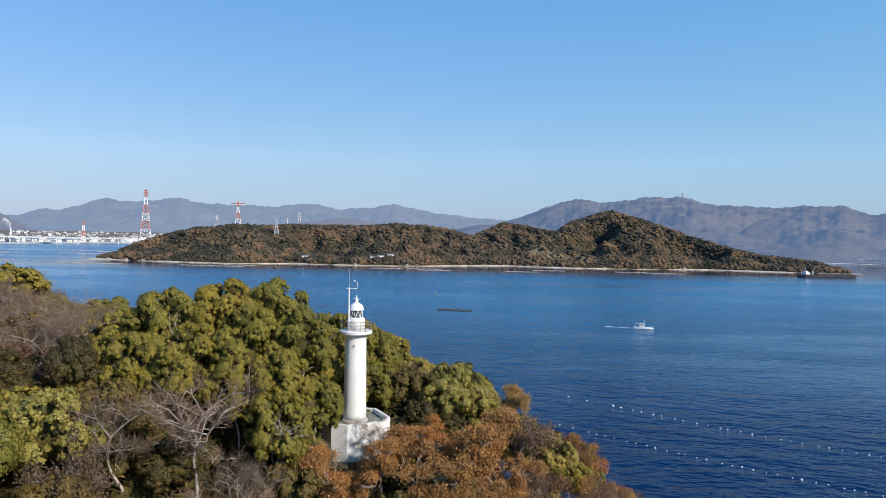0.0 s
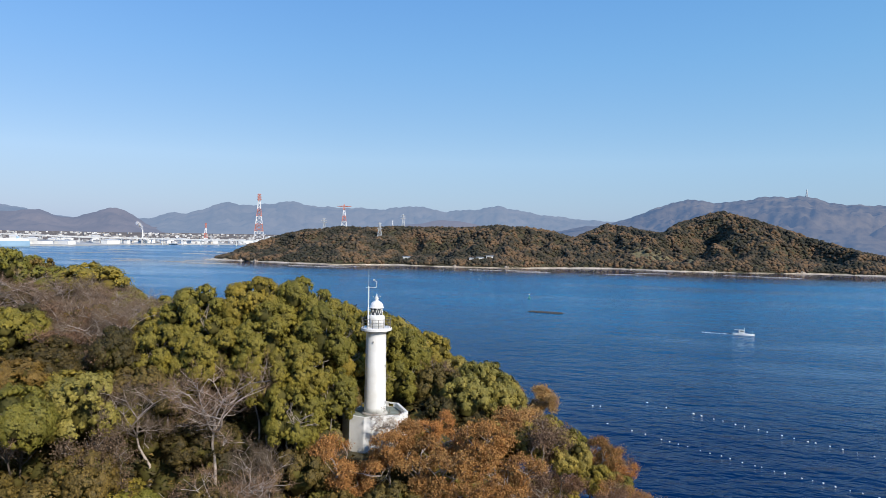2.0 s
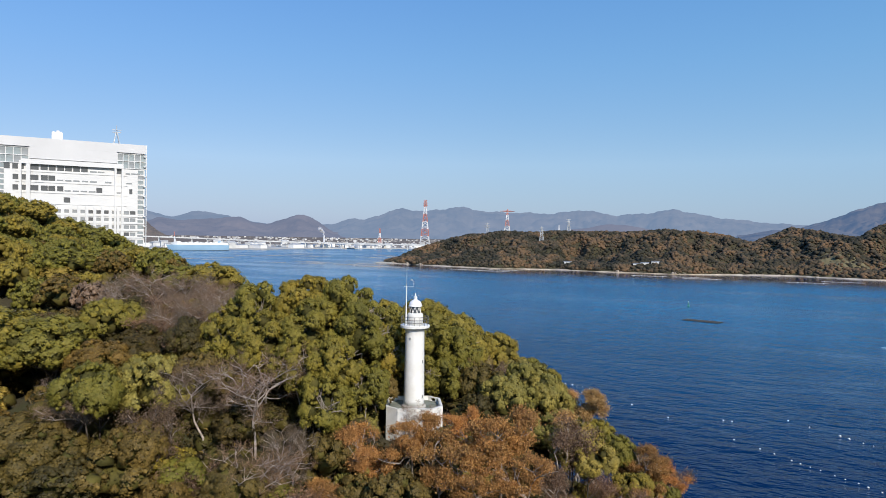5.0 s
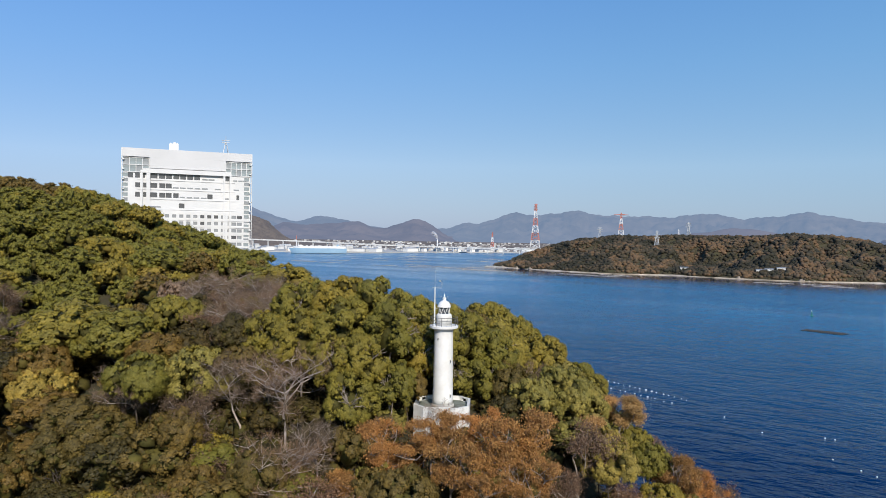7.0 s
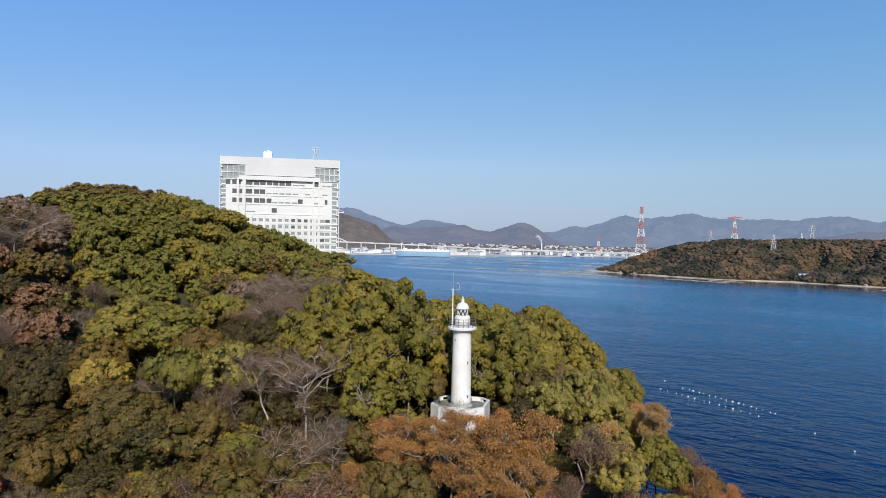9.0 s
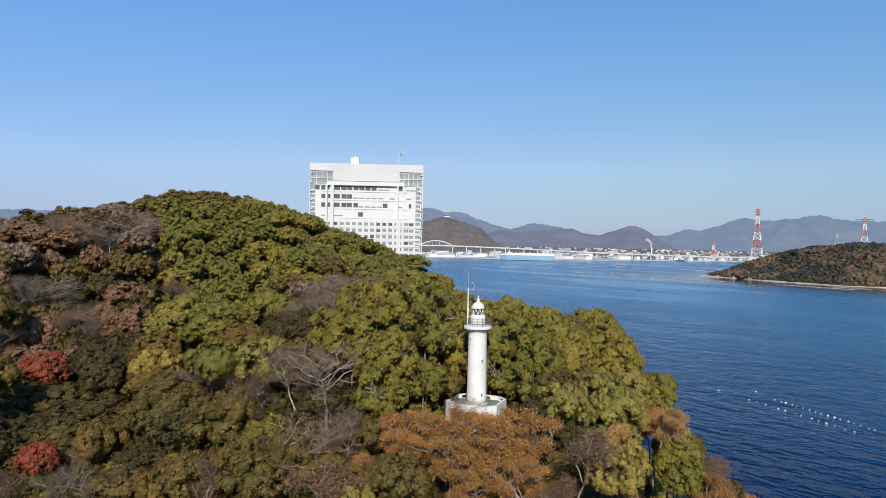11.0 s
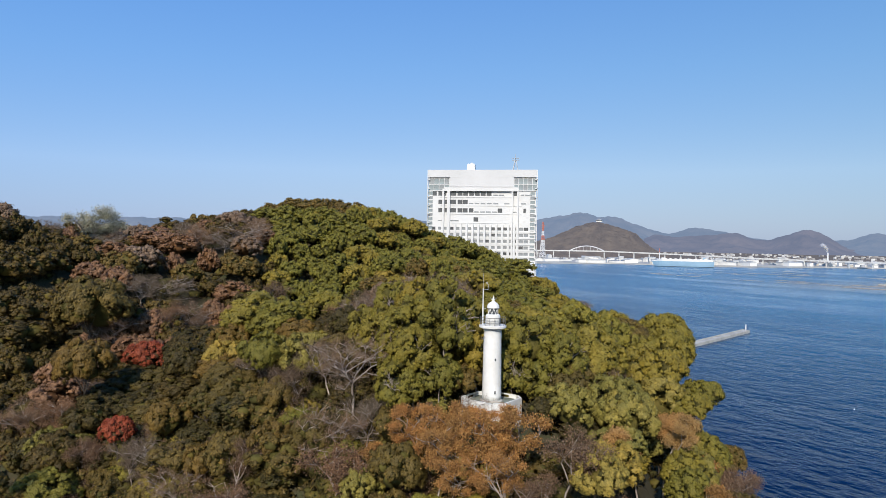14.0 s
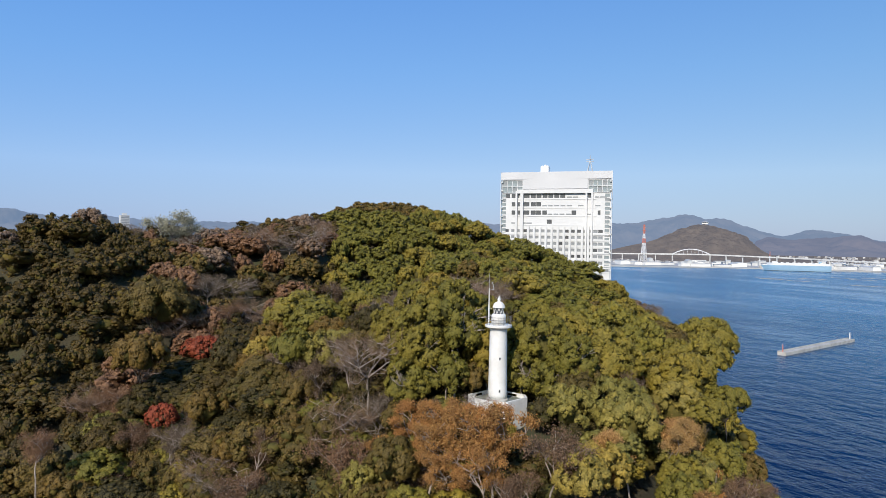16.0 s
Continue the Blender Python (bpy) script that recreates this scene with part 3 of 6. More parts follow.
for k in range(24):
    a0, a1 = radians(26 + k * 1.0), radians(27 + k * 1.0)
    q = [bm.verts.new((r * math.sin(a), r * math.cos(a), z)) for a in (a0, a1) for r, z in ((1838, -1.0), (1838, 4.2), (1866, 4.4), (1866, -1.0))]
    for i, j in ((0, 1), (1, 2), (2, 3)):
        bm.faces.new((q[i], q[j], q[j + 4], q[i + 4]))
tagged(part("seawall", bm, PALECON), "long pale concrete seawall under the wooded mountains", "seawall", kind="structure")


def loading_pier(at, rz):
    e = empty("loading_pier", pose(*at, 0, 0, rz))
    for name, size, spot in (("deck", (88, 9, 2.2), (0, 0, 9)), ("canopy", (56, 7, 1.4), (8, 0, 18)), ("cabin", (9, 7, 6), (-36, 0, 13.1))):
        bm = bmesh.new()
        box(bm, size, spot, 0, 0.2)
        part(name, bm, PALECON, e)
    for k in range(6):
        bm = bmesh.new()
        box(bm, (2.2, 6, 9), (-38 + k * 15.2, 0, 3.5))
        part("pier_leg", bm, PALECON, e)
    for k in range(4):
        bm = bmesh.new()
        rod(bm, (-17 + k * 16.6, 0, 10), (-17 + k * 16.6, 0, 17.4), 0.8)
        part("post", bm, WHITEP, e)
    return tagged(e, "pale loading pier on legs by the far shore", "pier")


loading_pier((970, 1545, 0), -31)

# ---- the lighthouse ----
LX, LY = -10.5, 83.7
PLAT, DECK = 35.3, 46.35


def lighthouse():
    keeper = empty("lighthouse", pose(LX, LY, 31.3))
    z = lambda v: v - 31.3
    # the keeper's base, a square with broad chamfered corners, a parapet and slots through it
    side, cut = 3.72, 1.45
    foot = [(-side + cut, -side), (side - cut, -side), (side, -side + cut), (side, side - cut), (side - cut, side), (-side + cut, side), (-side, side - cut), (-side, -side + cut)]
    turn = Matrix.Rotation(radians(28), 4, "Z")
    pts = [(turn @ Vector((x, y, 0))) for x, y in foot]
    bm = bmesh.new()
    lo = [bm.verts.new((p.x, p.y, -1.2)) for p in pts]
    hi = [bm.verts.new((p.x, p.y, z(PLAT))) for p in pts]
    bm.faces.new(lo[::-1])
    bm.faces.new(hi)
    for k in range(8):
        bm.faces.new((lo[k - 1], lo[k], hi[k], hi[k - 1]))
    part("base", bm, WHITE, keeper, "white rendered eight-sided base")
    bm = bmesh.new()
    sc = [Vector((p.x * 0.9, p.y * 0.9, 0)) for p in pts]
    lo = [bm.verts.new((p.x, p.y, z(PLAT) + 0.01)) for p in sc]
    hi = [bm.verts.new((p.x, p.y, z(PLAT) + 0.05)) for p in sc]
    bm.faces.new(hi)
    for k in range(8):
        bm.faces.new((lo[k - 1], lo[k], hi[k], hi[k - 1]))
    part("platform", bm, DECKG, keeper, "mossy grey platform floor")
    for k in range(8):
        a, b = pts[k - 1], pts[k]
        d, mid = b - a, (a + b) / 2
        inn = mid * (1 - 0.16 / mid.length)
        ang = math.degrees(math.atan2(d.y, d.x))
        bm = bmesh.new()
        if d.length > 2 and mid.y - 0.6 * mid.x > 0:
            # low wall in two runs with a slot between them, under a continuous coping
            run = d.length * 0.30
            for s in (-1, 1):
                c = inn + d.normalized() * s * (d.length / 2 - run / 2)
                box(bm, (run, 0.30, 0.46), (c.x, c.y, z(PLAT) + 0.23), ang)
            box(bm, (d.length, 0.34, 0.14), (inn.x, inn.y, z(PLAT) + 0.52), ang)
        else:
            box(bm, (d.length, 0.34, 0.62), (inn.x, inn.y, z(PLAT) + 0.31), ang)
        part("parapet", bm, WHITE, keeper)
    bm = bmesh.new()
    lathe(bm, [(1.62, z(PLAT)), (1.62, z(PLAT) + 0.22), (1.46, z(PLAT) + 0.34), (1.46, z(PLAT) + 0.36)])
    part("plinth", bm, CONCRETE, keeper, "grey concrete ring at the foot", smooth=False)
    bm = bmesh.new()
    n = 14
    prof = [(1.40 - 0.13 * k / n, z(PLAT) + 0.3 + (DECK - 0.75 - PLAT - 0.3) * k / n) for k in range(n + 1)]
    prof += [(1.34, z(DECK) - 0.62), (1.62, z(DECK) - 0.44), (1.66, z(DECK) - 0.40)]
    lathe(bm, prof, 48)
    part("tower", bm, WHITE, keeper, "tall white cylindrical tower", smooth=True)
    bm = bmesh.new()
    lathe(bm, [(1.70, z(DECK) - 0.42), (1.96, z(DECK) - 0.34), (1.98, z(DECK) - 0.06), (1.93, z(DECK)), (1.0, z(DECK) + 0.02)], 48)
    part("gallery", bm, WHITE, keeper, "round white gallery slab")
    for k in range(16):
        a = 2 * math.pi * k / 16
        bm = bmesh.new()
        rod(bm, (1.84 * math.cos(a), 1.84 * math.sin(a), z(DECK)), (1.84 * math.cos(a), 1.84 * math.sin(a), z(DECK) + 1.12), 0.028)
        part("rail_post", bm, RAILM, keeper)
    for h in (0.38, 0.74, 1.12):
        bm = bmesh.new()
        ring(bm, 1.84, z(DECK) + h, 0.026 if h < 1 else 0.034)
        part("rail", bm, RAILM, keeper)
    bm = bmesh.new()
    lathe(bm, [(1.07, z(DECK)), (1.07, z(DECK) + 1.22), (1.02, z(DECK) + 1.42), (0.90, z(DECK) + 1.55), (0.80, z(DECK) + 1.58)], 40)
    part("lantern_drum", bm, WHITE, keeper, "white drum under the lantern", smooth=True)
    g0, g1 = z(DECK) + 1.58, z(DECK) + 2.46
    bm = bmesh.new()
    lathe(bm, [(0.70, g0), (0.70, g1)], 16)
    pane = part("lantern_glazing", bm, LENS, keeper, "dark lantern glass")
    bm = bmesh.new()
    lathe(bm, [(0.25, g0), (0.34, g0 + 0.3), (0.34, g0 + 0.55), (0.2, g1 - 0.05)], 16)
    part("lamp", bm, STEEL, keeper)
    for k in range(8):
        a, b = 2 * math.pi * k / 8, 2 * math.pi * (k + 0.5) / 8
        c = 2 * math.pi * (k + 1) / 8
        bm = bmesh.new()
        for p, q in ((a, b), (b, c)):
            z0, z1 = (g0, g1) if p == a else (g1, g0)
            rod(bm, (0.745 * math.cos(p), 0.745 * math.sin(p), z0), (0.745 * math.cos(q), 0.745 * math.sin(q), z1), 0.036, None, 6)
        part("glazing_bar", bm, WHITE, keeper)
    bm = bmesh.new()
    prof = [(0.92, g1 - 0.02), (0.94, g1 + 0.07)] + [(0.88 * math.cos(t), g1 + 0.09 + 0.82 * math.sin(t)) for t in (0, 0.2, 0.42, 0.64, 0.86, 1.06, 1.24)]
    prof += [(0.20, g1 + 0.96), (0.20, g1 + 1.14), (0.30, g1 + 1.20), (0.10, g1 + 1.36), (0.05, g1 + 1.72), (0.01, g1 + 1.82)]
    lathe(bm, prof, 36)
    part("dome", bm, WHITE, keeper, "white domed lantern roof with a finial", smooth=True)
    for k in range(4):
        a = math.pi * k / 2 + 0.6
        bm = bmesh.new()
        rod(bm, (0.12 * math.cos(a), 0.12 * math.sin(a), g1 + 1.30), (0.46 * math.cos(a), 0.46 * math.sin(a), g1 + 1.42), 0.014)
        bmesh.ops.create_uvsphere(bm, u_segments=8, v_segments=6, radius=0.055, matrix=Matrix.Translation((0.46 * math.cos(a), 0.46 * math.sin(a), g1 + 1.42)))
        part("bird_spike", bm, STEEL, keeper)
    # mast with its crossarm, whip and wind gauge
    mx, my, m0 = -0.74, -1.26, z(DECK)
    bm = bmesh.new()
    rod(bm, (mx, my, m0), (mx, my, m0 + 2.6), 0.105, 0.105, 12)
    rod(bm, (mx, my, m0 + 2.6), (mx, my, m0 + 5.25), 0.085, 0.075, 12)
    mast = part("mast", bm, WHITE, keeper, "white steel mast")
    bm = bmesh.new()
    rod(bm, (mx, my, m0 + 5.2), (mx, my, m0 + 7.5), 0.032, 0.014)
    part("whip_antenna", bm, STEEL, mast)
    bm = bmesh.new()
    rod(bm, (mx - 0.34, my - 0.10, m0 + 5.12), (mx + 0.92, my + 0.28, m0 + 5.12), 0.035)
    rod(bm, (mx + 0.92, my + 0.28, m0 + 5.12), (mx + 0.92, my + 0.28, m0 + 5.55), 0.03)
    part("crossarm", bm, STEEL, mast)
    bm = bmesh.new()
    bmesh.ops.create_uvsphere(bm, u_segments=10, v_segments=8, radius=0.07, matrix=Matrix.Translation((mx + 0.92, my + 0.28, m0 + 5.58)))
    rod(bm, (mx + 0.62, my + 0.22, m0 + 6.05), (mx + 1.0, my + 0.3, m0 + 5.78), 0.035)
    rod(bm, (mx + 0.95, my + 0.29, m0 + 5.82), (mx + 0.92, my + 0.28, m0 + 5.55), 0.03)
    box(bm, (0.26, 0.03, 0.2), (mx + 0.62, my + 0.22, m0 + 6.08), 20)
    part("wind_gauge", bm, STEEL, mast)
    for h in (0.5, 1.3, 2.3):
        bm = bmesh.new()
        rod(bm, (mx, my, m0 + h), (mx * 0.7, my * 0.7, m0 + h), 0.03)
        part("bracket", bm, STEEL, mast)
    # small windows in the shaft, with frames and a hood
    for yaw, h in ((-12.0, 6.2), (-12.0, 1.55)):
        a = radians(yaw)
        win = empty("window", Matrix.Rotation(a, 4, "Z") @ Matrix.Translation((1.30 if h > 3 else 1.375, 0, z(PLAT) + h)))
        win.parent = keeper
        bm = bmesh.new()
        box(bm, (0.08, 0.22, 0.40), (0.0, 0, 0))
        part("pane", bm, GLASSH, win)
        bm = bmesh.new()
        for s in (-1, 1):
            box(bm, (0.14, 0.05, 0.50), (0.01, s * 0.135, 0))
            box(bm, (0.14, 0.32, 0.05), (0.01, 0, s * 0.225))
        part("window_frame", bm, WHITE, win)
    bm = bmesh.new()
    box(bm, (0.14, 0.14, 0.2), (0.0, -1.34, z(DECK) - 1.7))
    part("junction_box", bm, STEEL, keeper)
    return tagged(keeper, "white cylindrical lighthouse with a domed lantern on a square base", "lighthouse")


lighthouse()


# ---- the tower block behind the hill ----
def hotel():
    W, TOP, DEEP = 54.3, 94.4, 18.0
    left, right = Vector((-241.6, 183.7, 0)), Vector((-208.9, 227.1, 0))
    rz = math.degrees(math.atan2(right.y - left.y, right.x - left.x))
    block = empty("hotel_tower", pose(left.x, left.y, 4.0, 0, 0, rz) @ Matrix.Diagonal((1.02, 1.0, 1.004, 1.0)))
    H = TOP - 4.0
    zt = lambda d: H - d           # metres below the roof line
    # local x along the front, -y out of it
    def wedge(bm, u0, u1, y0, z0, z1):
        """A block whose flanks draw in towards the back."""
        k = [bm.verts.new(p) for z in (z0, z1) for p in ((u0, y0, z), (u1, y0, z), (u1 - 13, DEEP, z), (u0 + 13, DEEP, z))]
        for f in ((3, 2, 1, 0), (4, 5, 6, 7), (0, 1, 5, 4), (1, 2, 6, 5), (2, 3, 7, 6), (3, 0, 4, 7)):
            bm.faces.new([k[i] for i in f])

    bm = bmesh.new()
    wedge(bm, 0.7, W - 0.7, 1.0, 0.0, H - 0.6)
    part("wall", bm, WALLW, block, "white tiled walls")
    bm = bmesh.new()
    wedge(bm, 0.0, W, 0.0, zt(3.7), zt(0.0))
    part("roof_band", bm, GREYW, block, "pale grey roof band")
    bm = bmesh.new()
    box(bm, (31.6, 1.0, 4.7), (27.0, 0.5, zt(6.06)))
    part("upper_panel", bm, GREYW, block)
    bm = bmesh.new()
    box(bm, (36.8, 1.4, 1.9), (26.8, 0.2, zt(9.7)))
    part("beam", bm, WALLW, block)
    for u, w in ((8.1, 0.9), (10.8, 1.5), (42.2, 0.8), (44.9, 0.8)):
        bm = bmesh.new()
        box(bm, (w, 1.3, H - 9.5), (u, 0.2, (H - 9.5) / 2))
        part("pilaster", bm, WALLW, block)
    shared = {}

    def glazed(u, d, w, h, mat, out=0.0):
        key = (round(w, 2), round(h, 2), mat.name)
        if key not in shared:
            bm = bmesh.new()
            box(bm, (w, 0.12, h), (0, 0, 0))
            shared[key] = bpy.data.meshes.new("pane")
            bm.to_mesh(shared[key])
            bm.free()
            shared[key].materials.append(mat)
        ob = part("pane", shared[key], mat, block)
        ob.location = (u, 0.93 + out, zt(d))

    def frame_of(u0, u1, d0, d1, cols, rows):
        bm = bmesh.new()
        for k in range(cols + 1):
            box(bm, (0.22, 0.3, d1 - d0), (u0 + (u1 - u0) * k / cols, 0.75, zt((d0 + d1) / 2)))
        for k in range(rows + 1):
            box(bm, (u1 - u0 + 0.2, 0.34, 0.28), ((u0 + u1) / 2, 0.75, zt(d0 + (d1 - d0) * k / rows)))
        part("window_frame", bm, WALLW, block)

    # glazed corners under the roof band
    for u0, u1, cols, d1 in ((0.6, 11.0, 4, 10.4), (42.9, 54.0, 5, 10.3)):
        rows = 2
        for c in range(cols):
            for r in range(rows):
                w, h = (u1 - u0) / cols, (d1 - 4.1) / rows
                glazed(u0 + (c + 0.5) * w, 4.1 + (r + 0.5) * h, w - 0.3, h - 0.3, GLASSG if (c + r) % 3 else GLASSM)
        frame_of(u0, u1, 4.1, d1, cols, rows)
    # three banded floors of public rooms
    rows = [(11.8, [(8.9, 0.9), (13.0, 2.8), (16.3, 2.5), (19.1, 2.4), (22.1, 2.4), (24.9, 2.4), (27.8, 2.4), (30.7, 2.4), (43.6, 1.7), (6.4, 1.9), (3.6, 2.0)], [(34.0, 2.5), (36.8, 2.6), (47.0, 1.7), (49.2, 1.8), (51.0, 1.6)]),
            (16.0, [(6.5, 1.9), (9.4, 1.4), (12.9, 2.9), (16.4, 2.4), (19.0, 2.4)], [(21.9, 2.3), (24.8, 2.3), (27.8, 2.3), (30.9, 2.3), (34.0, 2.5), (39.5, 2.5), (47.5, 2.4)]),
            (20.2, [(6.5, 1.9), (9.4, 1.4), (12.9, 2.9), (16.4, 2.4), (19.0, 2.4), (22.0, 2.2), (36.2, 2.2), (48.2, 1.2)], [(24.6, 2.2), (27.6, 2.3), (30.5, 2.3), (33.6, 2.4), (43.4, 1.8)]),
            (24.7, [(24.4, 2.3)], [(13.5, 4.6), (7.0, 3.0)])]
    for d, full, slit in rows:
        for u, w in full:
            glazed(u, d, w, 2.1, GLASSH)
        for u, w in slit:
            glazed(u, d + 0.75, w, 0.55, GLASSM)
        bm = bmesh.new()
        box(bm, (40.5, 0.3, 0.4), (26.6, 0.9, zt(d + 1.75)))
        part("sill", bm, WALLW, block)
    # rooms below: fins and rows of windows
    rs = np.random.RandomState(3)
    for k in range(11):
        bm = bmesh.new()
        box(bm, (1.05, 1.1, H - 27.2), (14.1 + k * 2.92, 0.3, (H - 27.2) / 2))
        part("fin", bm, WALLW, block)
    for r in range(9):
        d = 29.3 + r * 3.08
        for k in range(10):
            glazed(15.55 + k * 2.92, d, 1.66, 1.45, GLASSH if rs.rand() < 0.24 else GLASSM)
        for u in (3.4, 6.3, 9.4, 12.5, 43.5):
            glazed(u, d, 1.6, 1.45, GLASSH if rs.rand() < 0.35 else GLASSM)
        for u in (46.6, 49.0):
            glazed(u, d, 2.1, 1.5, GLASSH if rs.rand() < 0.2 else GLASSM)
        bm = bmesh.new()
        box(bm, (W - 1.5, 0.5, 0.7), (W / 2, 0.95, zt(d + 1.5)))
        part("floor_band", bm, WALLW, block)
    # glass edges, a pane a floor, with thin slabs
    for u in (1.5, 52.0):
        for r in range(18):
            d = 11.7 + r * 2.15
            glazed(u, d, 2.2, 1.5, GLASSM if r % 4 == 1 else GLASSG, -0.05)
    for u in (0.15, W - 0.15):
        bm = bmesh.new()
        box(bm, (0.3, 1.2, H), (u, 0.4, H / 2))
        part("corner_post", bm, WALLW, block)
        for r in range(14):
            bm = bmesh.new()
            box(bm, (1.2, 1.3, 0.45), (0.6 if u < 1 else W - 0.6, 0.45, zt(5 + r * 4.3)))
            part("balcony_slab", bm, WALLW, block)
    # plant room and aerial on the roof
    bm = bmesh.new()
    box(bm, (4.0, 4.0, 3.2), (20.9, 7, H + 1.7), 0, 0.1)
    for k, h in ((19.6, 0.9), (21.2, 1.6), (22.3, 0.9)):
        bmesh.ops.create_uvsphere(bm, u_segments=14, v_segments=10, radius=h * 0.62, matrix=Matrix.Translation((k, 6.0, H + 3.3)))
    part("radar_house", bm, WALLW, block)
    bm = bmesh.new()
    box(bm, (3.6, 3.8, 0.6), (20.9, 7, H + 0.2))
    part("roof_plinth", bm, RAILM, block)
    bm = bmesh.new()
    for a in range(4):
        x, y = 1.2 * (-1) ** (a // 2), 1.2 * (-1) ** ((a + 1) // 2)
        rod(bm, (43.0 + x, 6 + y, H), (43.0 + x * 0.15, 6 + y * 0.15, H + 5.6), 0.24, 0.18, 6)
    rod(bm, (43.0, 6, H + 4.4), (43.0, 6, H + 8.4), 0.22, 0.14, 6)
    for h in (5.4, 6.4):
        rod(bm, (41.2, 6, H + h), (44.8, 6, H + h), 0.18, None, 6)
        rod(bm, (43.0, 4.6, H + h), (43.0, 7.4, H + h), 0.1, None, 6)
    part("aerial", bm, PYLON, block, "white lattice aerial with crossarms")
    return tagged(block, "tall white tower block with banded windows behind the wooded hill", "building")


hotel()


# ---- lattice towers ----
def lattice(name, at, height, width, arms, bands, thick, label, category):
    """A four-legged tapering tower; bands: the paints of its sections, from the foot."""
    t = empty(name, pose(*at, 0, 0, 20))
    n = len(bands)
    wide = lambda f: width * (1 - f) ** 1.25 * 0.5 + width * 0.07
    for k, paint in enumerate(bands):
        f0, f1 = k / n, (k + 1) / n
        bm = bmesh.new()
        c0 = [Vector((sx * wide(f0), sy * wide(f0), f0 * height)) for sx, sy in ((-1, -1), (1, -1), (1, 1), (-1, 1))]
        c1 = [Vector((sx * wide(f1), sy * wide(f1), f1 * height)) for sx, sy in ((-1, -1), (1, -1), (1, 1), (-1, 1))]
        for i in range(4):
            j = (i + 1) % 4
            rod(bm, c0[i], c1[i], thick, None, 4)
            rod(bm, c1[i], c1[j], thick * 0.7, None, 4)
            m0, m1 = (c0[i] + c1[i]) / 2, (c0[j] + c1[j]) / 2
            rod(bm, c0[i], m1, thick * 0.6, None, 4)
            rod(bm, m0, c1[j], thick * 0.6, None, 4)
            rod(bm, c0[j], m0, thick * 0.6, None, 4)
            rod(bm, m1, c1[i], thick * 0.6, None, 4)
        part("section", bm, paint, t)
    for f, half in arms:
        bm = bmesh.new()
        h = f * height
        for s in (-1, 1):
            rod(bm, (0, 0, h + height * 0.022), (s * half, 0, h), thick * 0.8, None, 4)
            rod(bm, (0, 0, h - height * 0.012), (s * half, 0, h), thick * 0.8, None, 4)
        part("crossarm", bm, bands[-1], t)
    return tagged(t, label, category)


R, Wp, Gp = REDP, WHITEP, PYLON
lattice("transmission_tower", (-567, 1313, 38), 90, 17, [(0.88, 4.5), (0.93, 4.5), (0.98, 3.5)], [Wp, R, Wp, R, Wp, R], 0.65, "tall red and white lattice power tower on the island", "power tower")
lattice("transmission_tower", (-448, 1500, 66), 50, 11, [(0.92, 16)], [Wp, R, Wp, R], 0.75, "red and white lattice power tower with a wide crossarm", "power tower")
lattice("transmission_tower", (-2132, 1588, 4), 139, 15, [(0.84, 7), (0.91, 7), (0.97, 5)], [Wp, Wp, Wp, Wp, R, Wp, R, R], 1.05, "red and white lattice power tower beyond the bridge", "power tower")
lattice("pylon", (-469, 1425, 58), 26, 6.5, [(0.62, 5.5), (0.78, 6.5), (0.93, 4.5)], [Gp] * 4, 0.42, "grey steel lattice pylon on the ridge", "pylon")
lattice("pylon", (-324, 1334, float(island_at(np.array(-324.0), np.array(1334.0))) - 1), 32, 9, [(0.60, 5.5), (0.76, 5), (0.92, 4)], [Gp] * 4, 0.48, "grey steel lattice pylon on the island slope", "pylon")
lattice("pylon", (-432, 2055, 66), 44, 11, [(0.7, 9), (0.82, 9), (0.94, 7)], [Gp] * 4, 0.7, "grey steel lattice pylon on the far hill", "pylon")
lattice("radio_mast", (-577, 2540, 40), 58, 9, [], [Wp, R, Wp], 0.6, "small red and white lattice mast", "mast")
lattice("transmission_tower", (-1195, 2290, 3), 72, 13, [(0.9, 4), (0.97, 3)], [Wp, R, Wp, R], 0.9, "red and white lattice tower at the port", "power tower")
lattice("radio_mast", (1483, 4330, 290), 58, 12, [], [Gp] * 3, 1.2, "grey radio mast on the mountain ridge", "mast")


